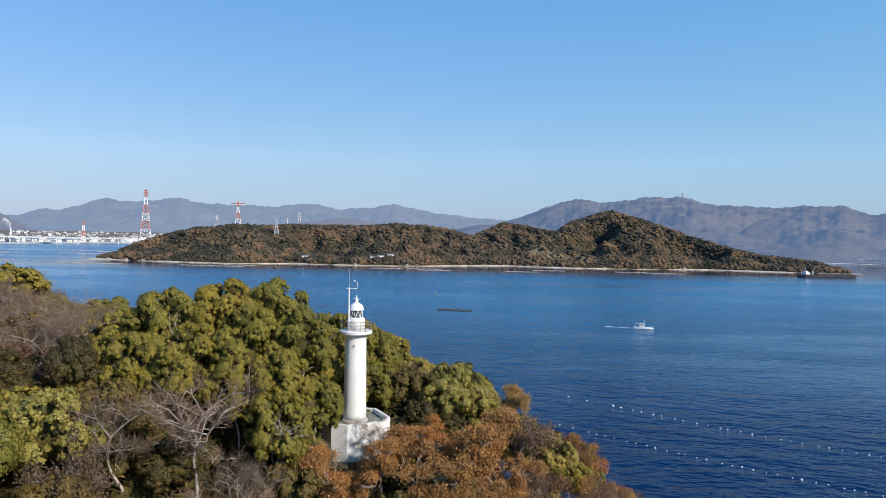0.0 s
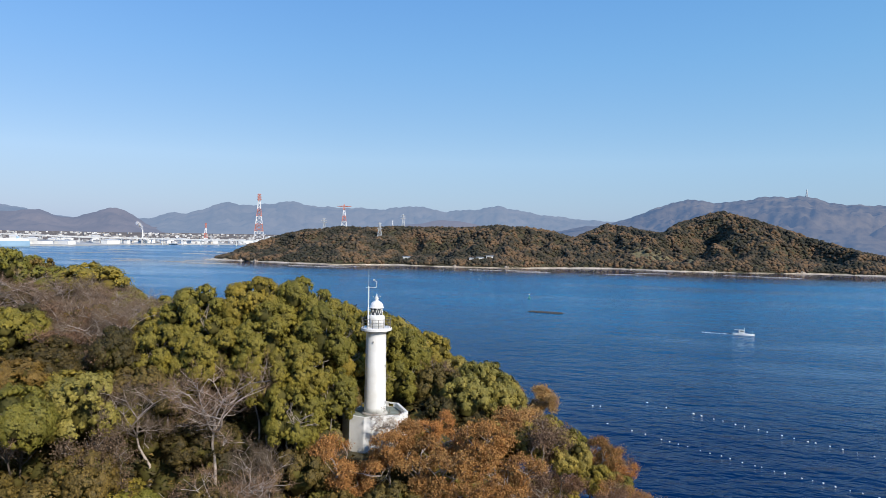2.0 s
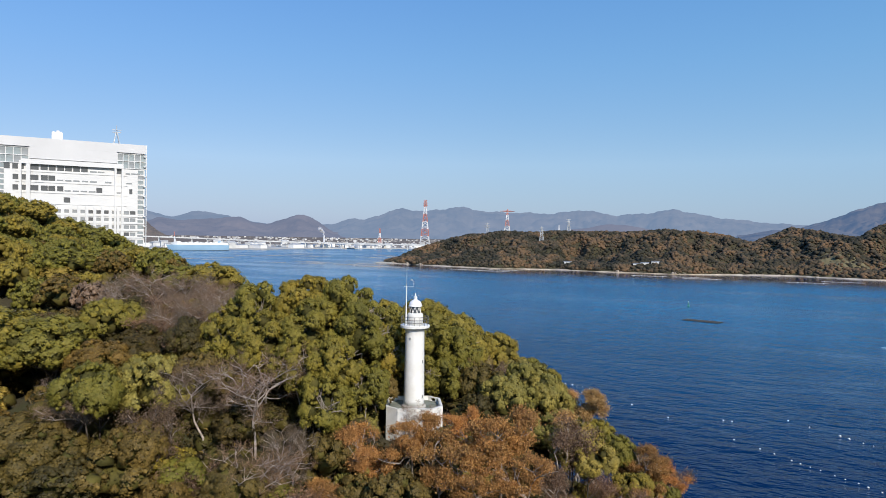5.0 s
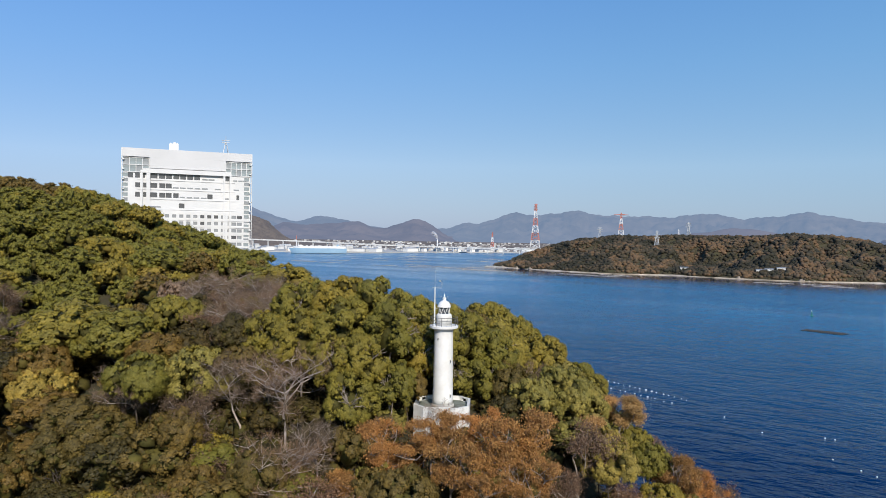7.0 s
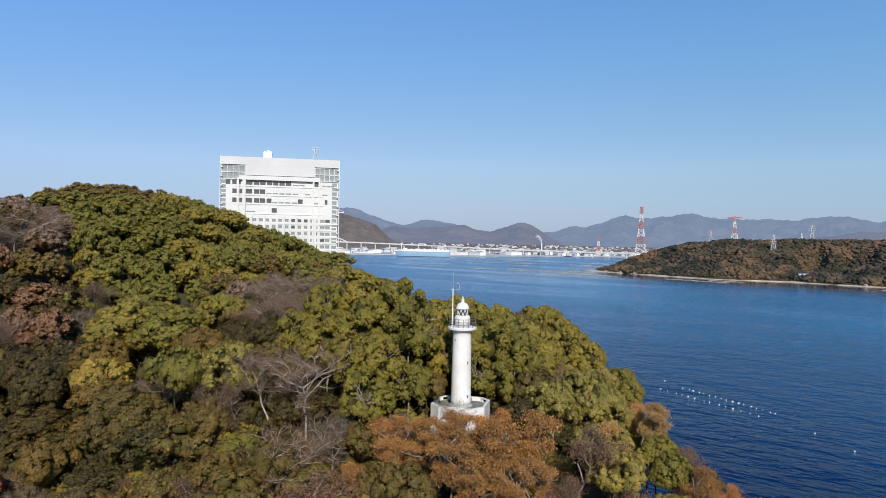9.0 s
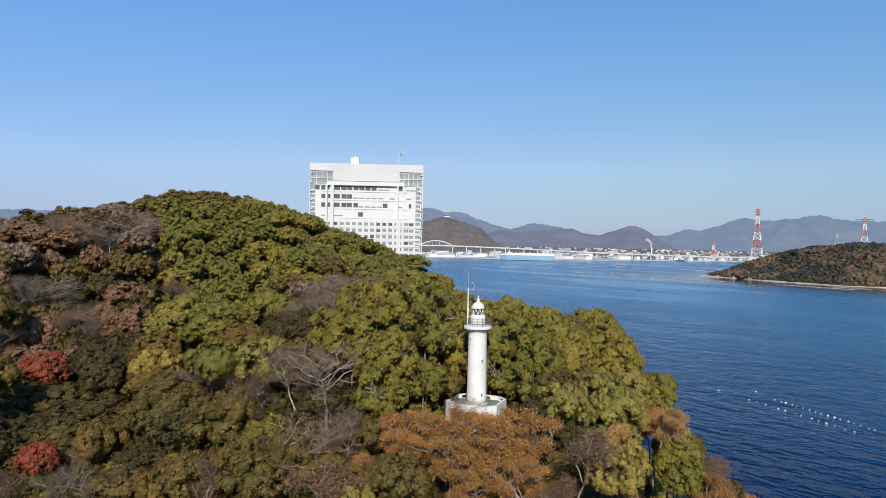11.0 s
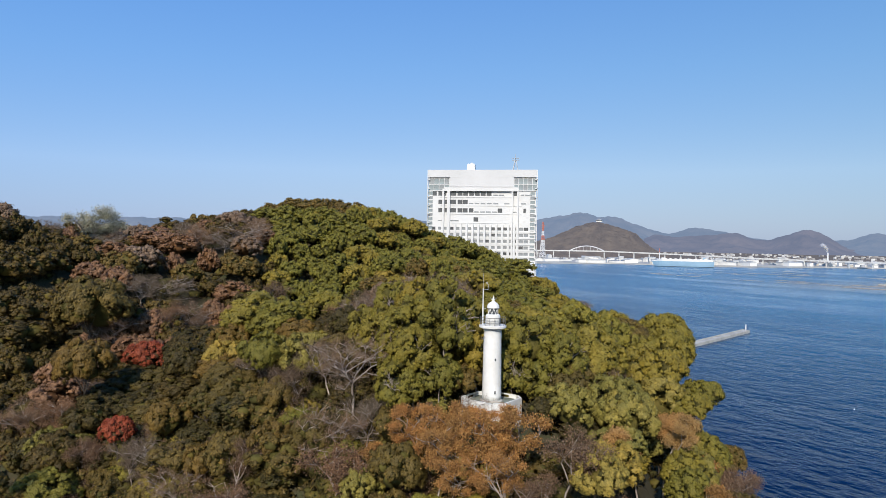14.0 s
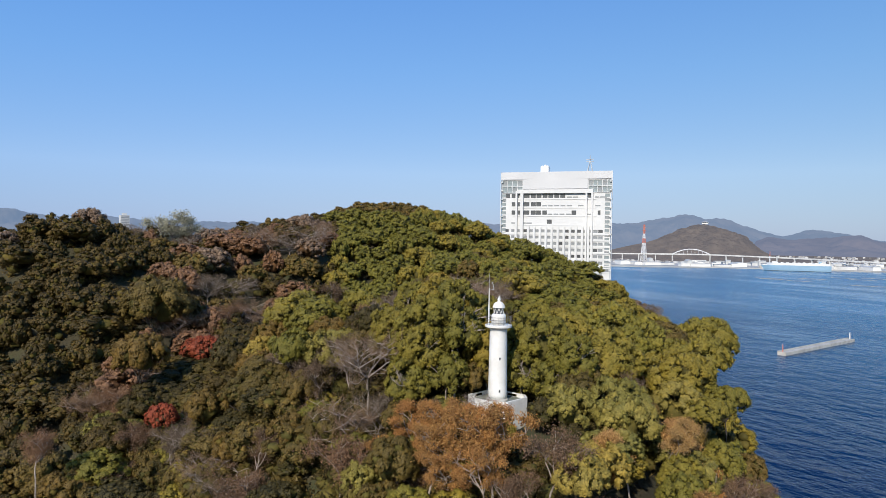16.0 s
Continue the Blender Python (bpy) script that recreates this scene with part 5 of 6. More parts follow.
# ---- trees ----
def crown(name, seed, mat, heads=17, tufts=26, leaves=8600, size=0.13, radius=5.0, height=9.0, flat=0.75, skirt=-0.3, core=0.62, fill=1.6):
    """A broad crown: rounded heads of foliage over a dome, each knobbly with tufts, each tuft set with leaves; hollows
    between them, their shade put into a darker leaf colour.
    """
    rs = np.random.RandomState(seed)
    k = np.arange(heads)
    up = np.clip(1 - (1 - skirt) * (k + 0.5) / heads + rs.uniform(-.05, .05, heads), -0.8, 1)
    az = k * 2.39996 + rs.uniform(-.35, .35, heads)
    d = np.stack([np.sqrt(1 - up * up) * np.cos(az), np.sqrt(1 - up * up) * np.sin(az), up], 1)
    d = d[rs.rand(heads) > 0.06]
    hr = radius * math.sqrt(fill * (1 - skirt) / heads) * rs.uniform(0.6, 1.36, len(d))
    mid = np.array([0, 0, height - radius * flat])
    lobes = 1 + 0.10 * np.sin(3 * np.arctan2(d[:, 1], d[:, 0]) + seed) + 0.06 * np.sin(5 * np.arctan2(d[:, 1], d[:, 0]) + 2.0 * seed)
    hc = mid + d * (radius * np.array([1, 1, flat]) - hr[:, None] * np.array([0.9, 0.9, 0.75])) * (lobes * rs.uniform(0.86, 1.05, len(d)))[:, None]
    v1, f1 = clumps(rs, hc, hr * core, 0.8, ICO1, 0.22)
    v2, f2 = clumps(rs, mid[None] - [[0, 0, radius * flat * 0.1]], np.array([radius * 0.40]), flat, ICO2, 0.25)
    own = np.repeat(np.arange(len(d)), tufts)
    e = rs.normal(size=(len(own), 3)) * 0.7 + d[own] * 0.65 + [0, 0, 0.22]
    e /= np.linalg.norm(e, axis=1)[:, None]
    tc = hc[own] + e * (hr[own] * rs.uniform(0.70, 0.90, len(own)))[:, None] * [1, 1, 0.85]
    tr = hr[own] * rs.uniform(0.28, 0.46, len(own)) * (10 / tufts) ** 0.4
    v0, f0 = clumps(rs, tc, tr * 0.86, 0.85, OCT, 0.42)
    w = rs.choice(len(own), int(leaves * 1.7), p=tr ** 2 / (tr ** 2).sum())
    q = rs.normal(size=(len(w), 3)) + e[w] * 0.6 + [0, 0, 0.3]
    q /= np.linalg.norm(q, axis=1)[:, None]
    p = tc[w] + q * (tr[w] * rs.uniform(0.62, 1.22, len(w)))[:, None] * [1, 1, 0.85]
    ok = np.ones(len(w), dtype=bool)
    for i in range(len(d)):
        ok &= (own[w] == i) | (np.linalg.norm((p - hc[i]) / [1, 1, 0.78], axis=1) > hr[i] * 0.86)
    pick = np.flatnonzero(ok)[:leaves]
    p, q, e = p[pick], q[pick], e[w][pick]
    # leaves down in the hollows, coloured dark as if in shade
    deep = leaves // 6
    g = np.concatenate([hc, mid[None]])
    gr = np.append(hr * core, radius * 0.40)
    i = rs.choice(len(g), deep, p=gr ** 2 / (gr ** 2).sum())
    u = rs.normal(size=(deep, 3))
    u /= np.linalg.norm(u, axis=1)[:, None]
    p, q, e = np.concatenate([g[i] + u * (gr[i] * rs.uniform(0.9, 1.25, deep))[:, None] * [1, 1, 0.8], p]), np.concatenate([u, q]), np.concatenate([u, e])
    nrm = q * 0.5 + e * 1.1 + rs.normal(scale=0.24, size=q.shape)
    nrm /= np.linalg.norm(nrm, axis=1)[:, None]
    t = np.cross(nrm, rs.normal(size=q.shape))
    t /= np.linalg.norm(t, axis=1)[:, None]
    b = np.cross(nrm, t)
    s = (size * rs.uniform(0.6, 1.35, len(p)))[:, None]
    v3 = np.stack([p + t * s, p + b * s * 0.8 - t * s * 0.5, p - b * s * 0.8 - t * s * 0.5], 1).reshape(-1, 3)
    f3 = np.arange(len(v3)).reshape(-1, 3)
    me = raw(name, np.concatenate([v1, v2, v0, v3]), [f1, f2 + len(v1), f0 + len(v1) + len(v2), f3 + len(v1) + len(v2) + len(v0)])
    me.materials.append(mat)
    me.materials.append(INNERSHADEB if mat in (RUST, RED, BROWN, GREYWOOD) else INNERSHADE)
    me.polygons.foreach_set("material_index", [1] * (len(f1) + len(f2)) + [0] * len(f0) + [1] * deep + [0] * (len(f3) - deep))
    return me


def boughs(seed, height, spread, levels, first, lean=0.25):
    """Forking branches as rows of (start, end, radius, radius)."""
    rs = np.random.RandomState(seed)
    segs, tips = [], []

    def grow(p, d, length, r, level):
        steps = 3 if level < 2 else 2
        for k in range(steps):
            d = d + Vector(rs.normal(scale=0.16, size=3)) + Vector((0, 0, 0.05))
            d.normalize()
            q = p + d * length / steps
            segs.append((*p, *q, r * (1 - 0.3 * k / steps), r * (1 - 0.3 * (k + 1) / steps)))
            p = q
            if level >= 1 and level < levels and k < steps - 1 and rs.rand() < 0.8:
                side = Vector(rs.normal(size=3)) * 0.9 + d * 0.5 + Vector((0, 0, 0.15))
                grow(p, side.normalized(), length * rs.uniform(0.42, 0.62), r * 0.45, level + 1)
        if level < levels:
            for k in range(first if level == 0 else rs.choice([2, 3])):
                a = rs.uniform(0, 2 * math.pi) + k * 2.1
                side = Vector((math.cos(a), math.sin(a), 0)) * spread
                grow(p, (d * rs.uniform(0.5, 0.9) + side * rs.uniform(0.6, 1.1) + Vector((0, 0, 0.12))).normalized(), length * rs.uniform(0.62, 0.82), r * 0.62, level + 1)
        else:
            tips.append(tuple(p))

    segs.append((0, 0, -9.0, 0, 0, -0.6, height * 0.026, height * 0.022))
    grow(Vector((0, 0, -0.6)), Vector((rs.normal(scale=lean * 0.3), rs.normal(scale=lean * 0.3), 1)), height * 0.36, height * 0.022, 0)
    return np.array(segs), np.array(tips)


def tubes(segs, sides=4):
    a, b, r0, r1 = segs[:, 0:3], segs[:, 3:6], segs[:, 6], segs[:, 7]
    d = b - a
    d = d / np.linalg.norm(d, axis=1)[:, None]
    ref = np.where(np.abs(d[:, 2:3]) > 0.9, [[1.0, 0, 0]], [[0, 0, 1.0]])
    u = np.cross(d, ref)
    u /= np.linalg.norm(u, axis=1)[:, None]
    w = np.cross(d, u)
    vs = []
    for p, r in ((a, r0), (b, r1)):
        for k in range(sides):
            t = 2 * math.pi * k / sides
            vs.append(p + (u * math.cos(t) + w * math.sin(t)) * r[:, None])
    v = np.stack(vs, 1)
    base = (np.arange(len(segs)) * sides * 2)[:, None]
    f = [base + np.array([[k, (k + 1) % sides, sides + (k + 1) % sides, sides + k]]) for k in range(sides)]
    return v.reshape(-1, 3), np.concatenate(f)


def twigs(rs, tips, count, reach, thick):
    """Thin curved twigs round the branch ends, each a narrow blade."""
    p = tips[rs.randint(0, len(tips), count)] + rs.normal(scale=reach * 0.22, size=(count, 3))
    d = rs.normal(size=(count, 3)) + [0, 0, 0.35]
    d /= np.linalg.norm(d, axis=1)[:, None]
    side = np.cross(d, rs.normal(size=(count, 3)))
    side /= np.linalg.norm(side, axis=1)[:, None]
    L = (reach * rs.uniform(0.5, 1.2, count))[:, None]
    e = p + d * L + rs.normal(scale=reach * 0.12, size=(count, 3))
    v = np.stack([p - side * thick, p + side * thick, e + side * thick * 0.3, e - side * thick * 0.3], 1)
    return v.reshape(-1, 3), np.arange(count * 4).reshape(-1, 4)


def leafy(rs, tips, count, spread, size):
    p = tips[rs.randint(0, len(tips), count)] + rs.normal(scale=spread, size=(count, 3))
    n = rs.normal(size=(count, 3)) + [0, 0, 0.5]
    n /= np.linalg.norm(n, axis=1)[:, None]
    t = np.cross(n, rs.normal(size=(count, 3)))
    t /= np.linalg.norm(t, axis=1)[:, None]
    b = np.cross(n, t)
    s = (size * rs.uniform(0.6, 1.3, count))[:, None]
    v = np.stack([p + t * s, p + b * s * 0.8 - t * s * 0.5, p - b * s * 0.8 - t * s * 0.5], 1)
    return v.reshape(-1, 3), np.arange(count * 3).reshape(-1, 3)


def limb_mesh(name, segs, mat):
    v, f = tubes(segs)
    me = raw(name, v, [f])
    me.materials.append(mat)
    return me


def evergreen(label, mat, seed, bark=BARKD, **kw):
    e = empty("tree")
    segs, _ = boughs(seed, 7.5, 0.7, 2, 4)
    if bark is BARK:
        segs, _ = boughs(seed, 9.8, 0.95, 3, 5)
        segs[:, 6:8] *= 0.8
    part("trunk", limb_mesh("trunk", segs if bark is BARK else segs[segs[:, 2] < 7.0], bark), bark, e)
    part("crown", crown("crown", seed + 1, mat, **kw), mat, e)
    return tagged(e, label, "tree", group="headland woods")


def leafed(label, mat, seed, count=1500, size=0.26, spread=0.62, bark=BARK):
    """A thinning autumn tree: boughs show between sprays of leaves."""
    e = empty("tree")
    rs = np.random.RandomState(seed)
    segs, tips = boughs(seed, 8.6, 0.85, 3, 4)
    fit = np.array([5.0 / max(1e-3, np.percentile(np.hypot(tips[:, 0], tips[:, 1]), 90)), 8.2 / np.percentile(tips[:, 2], 97)])
    for a in (segs[:, 0:3], segs[:, 3:6], tips):
        a[:, :2] *= fit[0]
        a[:, 2] *= fit[1]
    part("trunk", limb_mesh("trunk", segs, bark), bark, e)
    tips = tips[tips[:, 2] > 2.6]
    sprays = tips[rs.rand(len(tips)) < 0.75]
    me_v, me_f = leafy(rs, sprays, count, np.array([1.1, 1.1, 0.75]) * spread, size)
    dry = mat in (RUST, AMBER)
    if dry:          # dark clumps inside each spray, shade put into their colour
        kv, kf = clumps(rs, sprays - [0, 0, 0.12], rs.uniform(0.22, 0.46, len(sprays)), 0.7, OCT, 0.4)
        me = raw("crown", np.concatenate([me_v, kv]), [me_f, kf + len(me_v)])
    else:
        me = raw("crown", me_v, [me_f])
    me.materials.append(mat)
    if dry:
        me.materials.append(INNERSHADEB)
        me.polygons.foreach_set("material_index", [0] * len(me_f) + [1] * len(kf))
    part("crown", me, mat, e)
    return tagged(e, label, "tree", group="headland woods")


def bare(label, seed, count=5000, bark=BARK, mat=TWIG):
    e = empty("tree")
    rs = np.random.RandomState(seed)
    segs, tips = boughs(seed, 8.6, 0.9, 4, 4)
    fit = np.array([5.4 / max(1e-3, np.percentile(np.hypot(tips[:, 0], tips[:, 1]), 90)), 7.4 / np.percentile(tips[:, 2], 97)])
    for a in (segs[:, 0:3], segs[:, 3:6], tips):
        a[:, :2] *= fit[0]
        a[:, 2] *= fit[1]
    segs[:, 6:8] = np.maximum(segs[:, 6:8] * 0.95, 0.024)
    part("trunk", limb_mesh("trunk", segs, bark), bark, e)
    v, f = twigs(rs, tips[tips[:, 2] > 1.5], count, 0.95, 0.016)
    me = raw("crown", v, [f])
    me.materials.append(mat)
    part("crown", me, mat, e, "haze of fine bare twigs")
    return tagged(e, label, "tree", group="headland woods")


KINDS = {
    "olive": [evergreen("broad olive-green evergreen tree on the headland", OLIVE, 101), evergreen("broad olive-green evergreen tree on the headland", OLIVE, 113, heads=13, flat=0.68), evergreen("broad olive-green evergreen tree on the headland", OLIVE, 127, flat=0.62)],
    "green": [evergreen("deep green rounded evergreen tree on the headland", GREEN, 135), evergreen("deep green rounded evergreen tree on the headland", GREEN, 139, heads=13, flat=0.68)],
    "moss": [evergreen("mossy green evergreen tree on the headland", MOSS, 131, heads=22, tufts=20), evergreen("mossy green evergreen tree on the headland", MOSS, 143, heads=15)],
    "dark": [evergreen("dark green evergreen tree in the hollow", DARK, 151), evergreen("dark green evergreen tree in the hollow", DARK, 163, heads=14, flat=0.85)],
    "pale": [evergreen("yellow-green tree with layered foliage", PALE, 171, heads=30, tufts=12, core=0.5), evergreen("yellow-green tree with layered foliage", PALE, 183, heads=24, tufts=14, core=0.5)],
    "rust": [leafed("dense orange-brown autumn tree with pale limbs", RUST, 195, 19000, 0.11, 0.40), leafed("orange-brown autumn tree with thinning leaves", RUST, 203, 15000, 0.11, 0.42), leafed("amber autumn tree with pale limbs", AMBER, 207, 15000, 0.11, 0.40)],
    "red": [evergreen("dark red autumn tree in the hollow", RED, 211, heads=20)],
    "brown": [leafed("brown leafed autumn tree", BROWN, 221, 7000, 0.12, 0.6), leafed("brown leafed autumn tree", BROWN, 233, 6500, 0.12, 0.55)],
    "bare": [bare("leafless tree with pale twigs", 241), bare("leafless tree with pale twigs", 253), bare("leafless tree with purple-grey twigs", 267, 3200, BARK, GREYWOOD)],
    "silver": [leafed("pale silvery-green tree on the ridge", SILVER, 291, 9000, 0.13, 0.5)],
    "camphor": [evergreen("large domed olive-green camphor tree beside the lighthouse", OLIVE, 271, heads=26, tufts=40, core=0.6, fill=1.5, leaves=22000, size=0.088, flat=0.84, skirt=-0.6, bark=BARK), evergreen("large domed olive-green camphor tree beside the lighthouse", OLIVE, 283, heads=20, tufts=48, core=0.6, fill=1.5, leaves=22000, size=0.088, flat=0.92, skirt=-0.6, bark=BARK)],
}
placed = {}


def plant(kind, x, y, wide, tall, rs):
    i = rs.randint(len(KINDS[kind]))
    ob = KINDS[kind][i]
    s = wide / 5.0
    up = min(max(tall / 9.0, 0.75 * s), 1.25 * s)
    m = pose(x, y, float(ground_at(x, y)) + tall - 9.0 * up, 0, 0, rs.uniform(0, 360)) @ Matrix.Diagonal((s, s, up, 1))
    if (kind, i) not in placed:
        placed[kind, i] = True
        ob.matrix_basis = m
        return ob
    return copy_thing(ob, m @ Matrix.Diagonal((1 / ob.scale.x, 1 / ob.scale.y, 1 / ob.scale.z, 1)))


rs = np.random.RandomState(41)
# trees that stand out: kind, x, y, crown radius, height of the top above the sea
SUMMIT = [
    ("camphor", -19.5, 81, 5.0, 52.2), ("camphor", -25, 80, 5.2, 52.8), ("camphor", -16, 79, 4.2, 49.6), ("camphor", -21.5, 75.5, 4.8, 49.6),
    ("camphor", -30.5, 77, 4.8, 51.2), ("camphor", -27, 73.5, 4.4, 48.0), ("camphor", -17.5, 74.5, 4.0, 46.0), ("camphor", -21.5, 73.4, 3.6, 44.8),
    ("camphor", -24, 86, 5.0, 50.0), ("camphor", -33.5, 73.5, 4.2, 47.6), ("camphor", -13.5, 92.5, 4.6, 47.6), ("camphor", -18.5, 91, 4.4, 47.0),
    ("camphor", -9.5, 95.5, 4.2, 45.2), ("camphor", -16.5, 84.5, 4.2, 46.0), ("camphor", -14.2, 77, 3.4, 42.2), ("moss", -14.8, 81.6, 3.0, 40.4), ("camphor", -17, 71.8, 3.8, 41.4),
    ("dark", -27, 68.6, 3.6, 37.0), ("camphor", -32, 72.0, 3.8, 44.0),
    ("camphor", -12.6, 89, 3.4, 42.2), ("camphor", -9, 92, 3.4, 40.8),
    ("rust", 4, 77, 5.2, 39.0),
    ("rust", -6.5, 75.0, 4.0, 37.4), ("rust", -2.4, 78.2, 3.4, 37.2), ("brown", 9, 82, 4.4, 36.6), ("rust", -1, 70, 4.5, 36.0),
    ("bare", -13.5, 73, 3.0, 36.0), ("moss", -15, 70, 3.6, 35.0), ("moss", -4, 66, 4.0, 33.0), ("pale", 2, 96, 4.5, 40.5),
]
SHOULDER = [
    ("rust", 8.5, 98.5, 3.7, 36.6), ("pale", 0.5, 89.5, 3.9, 39.4), ("rust", 10, 93, 4.0, 35.5), ("rust", 13, 101.5, 4.3, 31.2),
    ("rust", 17, 95, 4.0, 30.5), ("rust", 19, 99, 3.6, 27.6), ("brown", 14, 106, 4.0, 28.5), ("bare", 20, 104, 3.5, 25.5),
    ("rust", 23, 95, 3.6, 25.6), ("brown", 21, 101, 3.6, 26.4), ("brown", 25, 90, 3.4, 24.4), ("rust", 26.5, 95, 2.8, 22.0),
    ("bare", -23.8, 67.4, 5.4, 45.6), ("bare", -19.5, 63.5, 4.6, 36.0), ("bare", -30.5, 66.0, 4.4, 43.6), ("moss", -21, 60.5, 3.8, 33.5), ("pale", -36.5, 64.5, 5.2, 43.2),
]
SLOPE = [
    ("pale", -41, 60, 4.4, 42.0), ("bare", -18, 67, 4.0, 36.5), ("bare", -78, 106, 6.2, 51.6), ("bare", -70, 108, 6.0, 51.0),
    ("bare", -62, 103, 5.5, 50.2), ("bare", -70, 98, 5.5, 49.2), ("bare", -56, 98, 5.0, 49.6), ("bare", -50, 94, 5.0, 49.0),
    ("bare", -62, 92, 5.0, 47.8), ("bare", -54, 90, 4.5, 47.0), ("bare", -79, 98, 5.0, 48.6), ("dark", -46, 72, 4.4, 45.2),
    ("dark", -41, 73.5, 4.0, 45.6), ("dark", -52, 75, 4.2, 45.4), ("dark", -38, 71, 3.4, 47.0), ("dark", -44, 70, 3.6, 44.0),
]
GROVE = [
    ("olive", -62, 62, 8.2, 47.6), ("moss", -91, 33, 8.8, 50.0), ("red", -80, 42.6, 4.8, 37.0), ("red", -48, 36, 2.9, 29.4),
    ("olive", -34, 140, 6.6, 44.0), ("olive", -23, 129, 6.6, 42.5), ("olive", -13, 103, 6.5, 45.0), ("olive", -11, 115, 5.8, 41.5),
    ("bare", -4, 104, 4.0, 40.0), ("pale", -4, 110, 4.6, 38.0), ("rust", 6, 106, 4.0, 35.5), ("moss", 0, 101, 3.6, 37.5),
    ("rust", 2, 70, 3.4, 33.0), ("rust", 7.5, 75, 3.8, 34.8), ("rust", -10.5, 71.5, 4.2, 35.6), ("pale", 13, 84, 3.4, 34.5),
]
SKYLINE = [
    ("pale", 1, 74, 2.8, 33.0), ("brown", 12, 78, 3.4, 32.0), ("bare", -7.2, 79.2, 2.4, 37.4), ("brown", 28, 86, 3.0, 22.0),
    ("rust", 21, 87, 3.4, 27.8), ("brown", 18, 82, 3.4, 29.4), ("brown", 30, 92, 2.6, 20.0), ("olive", 24, 84, 2.8, 26.0),
    ("olive", 0, 112, 3.2, 36.5), ("olive", -6, 121, 3.4, 36.5), ("moss", 3, 106, 3.0, 34.5), ("moss", -4, 93, 3.8, 40.0),
    ("dark", -1, 97.5, 3.4, 38.5), ("moss", -8, 97, 3.6, 41.0), ("silver", -147, 33, 7.4, 67.0), ("brown", -60, 27, 4.0, 30.0),
]
FOOT = [
    ("bare", -48, 40, 4.0, 28.5), ("bare", -42, 38, 4.0, 27.5), ("pale", -57, 54.5, 4.4, 39.8), ("pale", -115, 112, 5.0, 51.6),
    ("pale", -108, 107, 4.6, 50.4), ("pale", -122, 105, 4.6, 50.6), ("pale", 4.5, 95.5, 4.3, 38.6), ("pale", 10, 88.5, 3.7, 34.6),
    ("bare", -65, 24.5, 5.0, 31.0), ("brown", -41, 18, 3.6, 27.4), ("pale", -9.5, 63.5, 3.0, 28.6),
]
HOLLOW = [
    ("dark", -62.5, 47.5, 4.2, 38.6), ("moss", -42, 53.5, 4.6, 36.4), ("bare", -37.5, 40.5, 4.6, 27.9), ("brown", -50.5, 32.5, 3.8, 24.6),
    ("brown", -25.5, 50.5, 3.8, 29.2), ("brown", -108, 52, 4.2, 42.6), ("olive", -144, 66, 4.5, 43.2), ("moss", -65, 31, 5.6, 40.2),
    ("olive", -54, 64, 6.4, 46.6), ("moss", -33, 47, 3.2, 27.6), ("moss", -26.5, 55.5, 3.8, 31.6), ("olive", -53, 72.5, 4.4, 48.6),
    ("olive", -39.5, 57, 4.2, 43.0), ("bare", -42, 78.5, 4.2, 49.6), ("bare", -50.5, 79.5, 4.5, 49.2), ("pale", -121, 71, 4.2, 44.6),
    ("brown", -117, 76, 4.5, 46.6), ("moss", -48.5, 50.5, 4.0, 33.4), ("moss", -46.5, 43.5, 4.0, 31.6), ("green", -19, 64, 3.4, 30.2),
    ("green", -28.5, 60.5, 3.4, 32.6), ("moss", -32.5, 58, 3.6, 37.2),
    ("pale", 9.5, 103, 3.4, 31.6), ("olive", 4.5, 111, 3.6, 31.2), ("brown", 11.5, 109, 3.2, 28.4), ("moss", 1.5, 118, 3.2, 28.4), ("brown", 8.5, 114.5, 2.8, 26.4), ("moss", 15, 105.5, 3.0, 27.4),
    ("olive", 14, 97.5, 3.0, 31.0), ("rust", 17.5, 98, 2.8, 28.4), ("olive", 20.5, 94.5, 2.8, 26.6), ("rust", 22.5, 90, 2.8, 25.2), ("moss", 24.5, 93.5, 2.4, 23.4), ("olive", 17.5, 90.5, 2.8, 28.4), ("olive", 11, 99.5, 3.0, 32.2),
    ("brown", -97, 49, 5.0, 42.5), ("brown", -51, 30, 3.8, 25.5), ("bare", -32.5, 43.6, 4.4, 26.2), ("bare", -27.5, 45, 3.8, 24.2),
    ("brown", -35.5, 48.5, 3.2, 27.4), ("green", 3.2, 66.5, 3.4, 28.8), ("moss", -1.5, 64, 3.2, 28.2), ("green", 7.5, 70.5, 3.2, 29.2), ("moss", -9.5, 67.5, 3.2, 31.2),
]
CHOSEN = HOLLOW + SUMMIT + SHOULDER + SLOPE + GROVE + SKYLINE + FOOT
taken = []
for kind, x, y, wide, top in CHOSEN:
    plant(kind, x, y, wide, top - float(ground_at(x, y)), rs)
    taken.append((x, y, wide * 0.62))

# the rest of the near woods, and the woods behind as one mass
STEP = 5.9
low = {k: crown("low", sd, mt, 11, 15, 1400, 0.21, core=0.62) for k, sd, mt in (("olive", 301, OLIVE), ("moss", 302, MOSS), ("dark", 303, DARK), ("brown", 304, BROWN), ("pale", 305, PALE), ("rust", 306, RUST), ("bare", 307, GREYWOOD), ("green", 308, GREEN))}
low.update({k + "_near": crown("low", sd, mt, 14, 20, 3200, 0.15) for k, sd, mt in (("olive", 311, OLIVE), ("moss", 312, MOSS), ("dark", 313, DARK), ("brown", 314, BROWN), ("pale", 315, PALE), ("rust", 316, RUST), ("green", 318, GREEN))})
base = {}
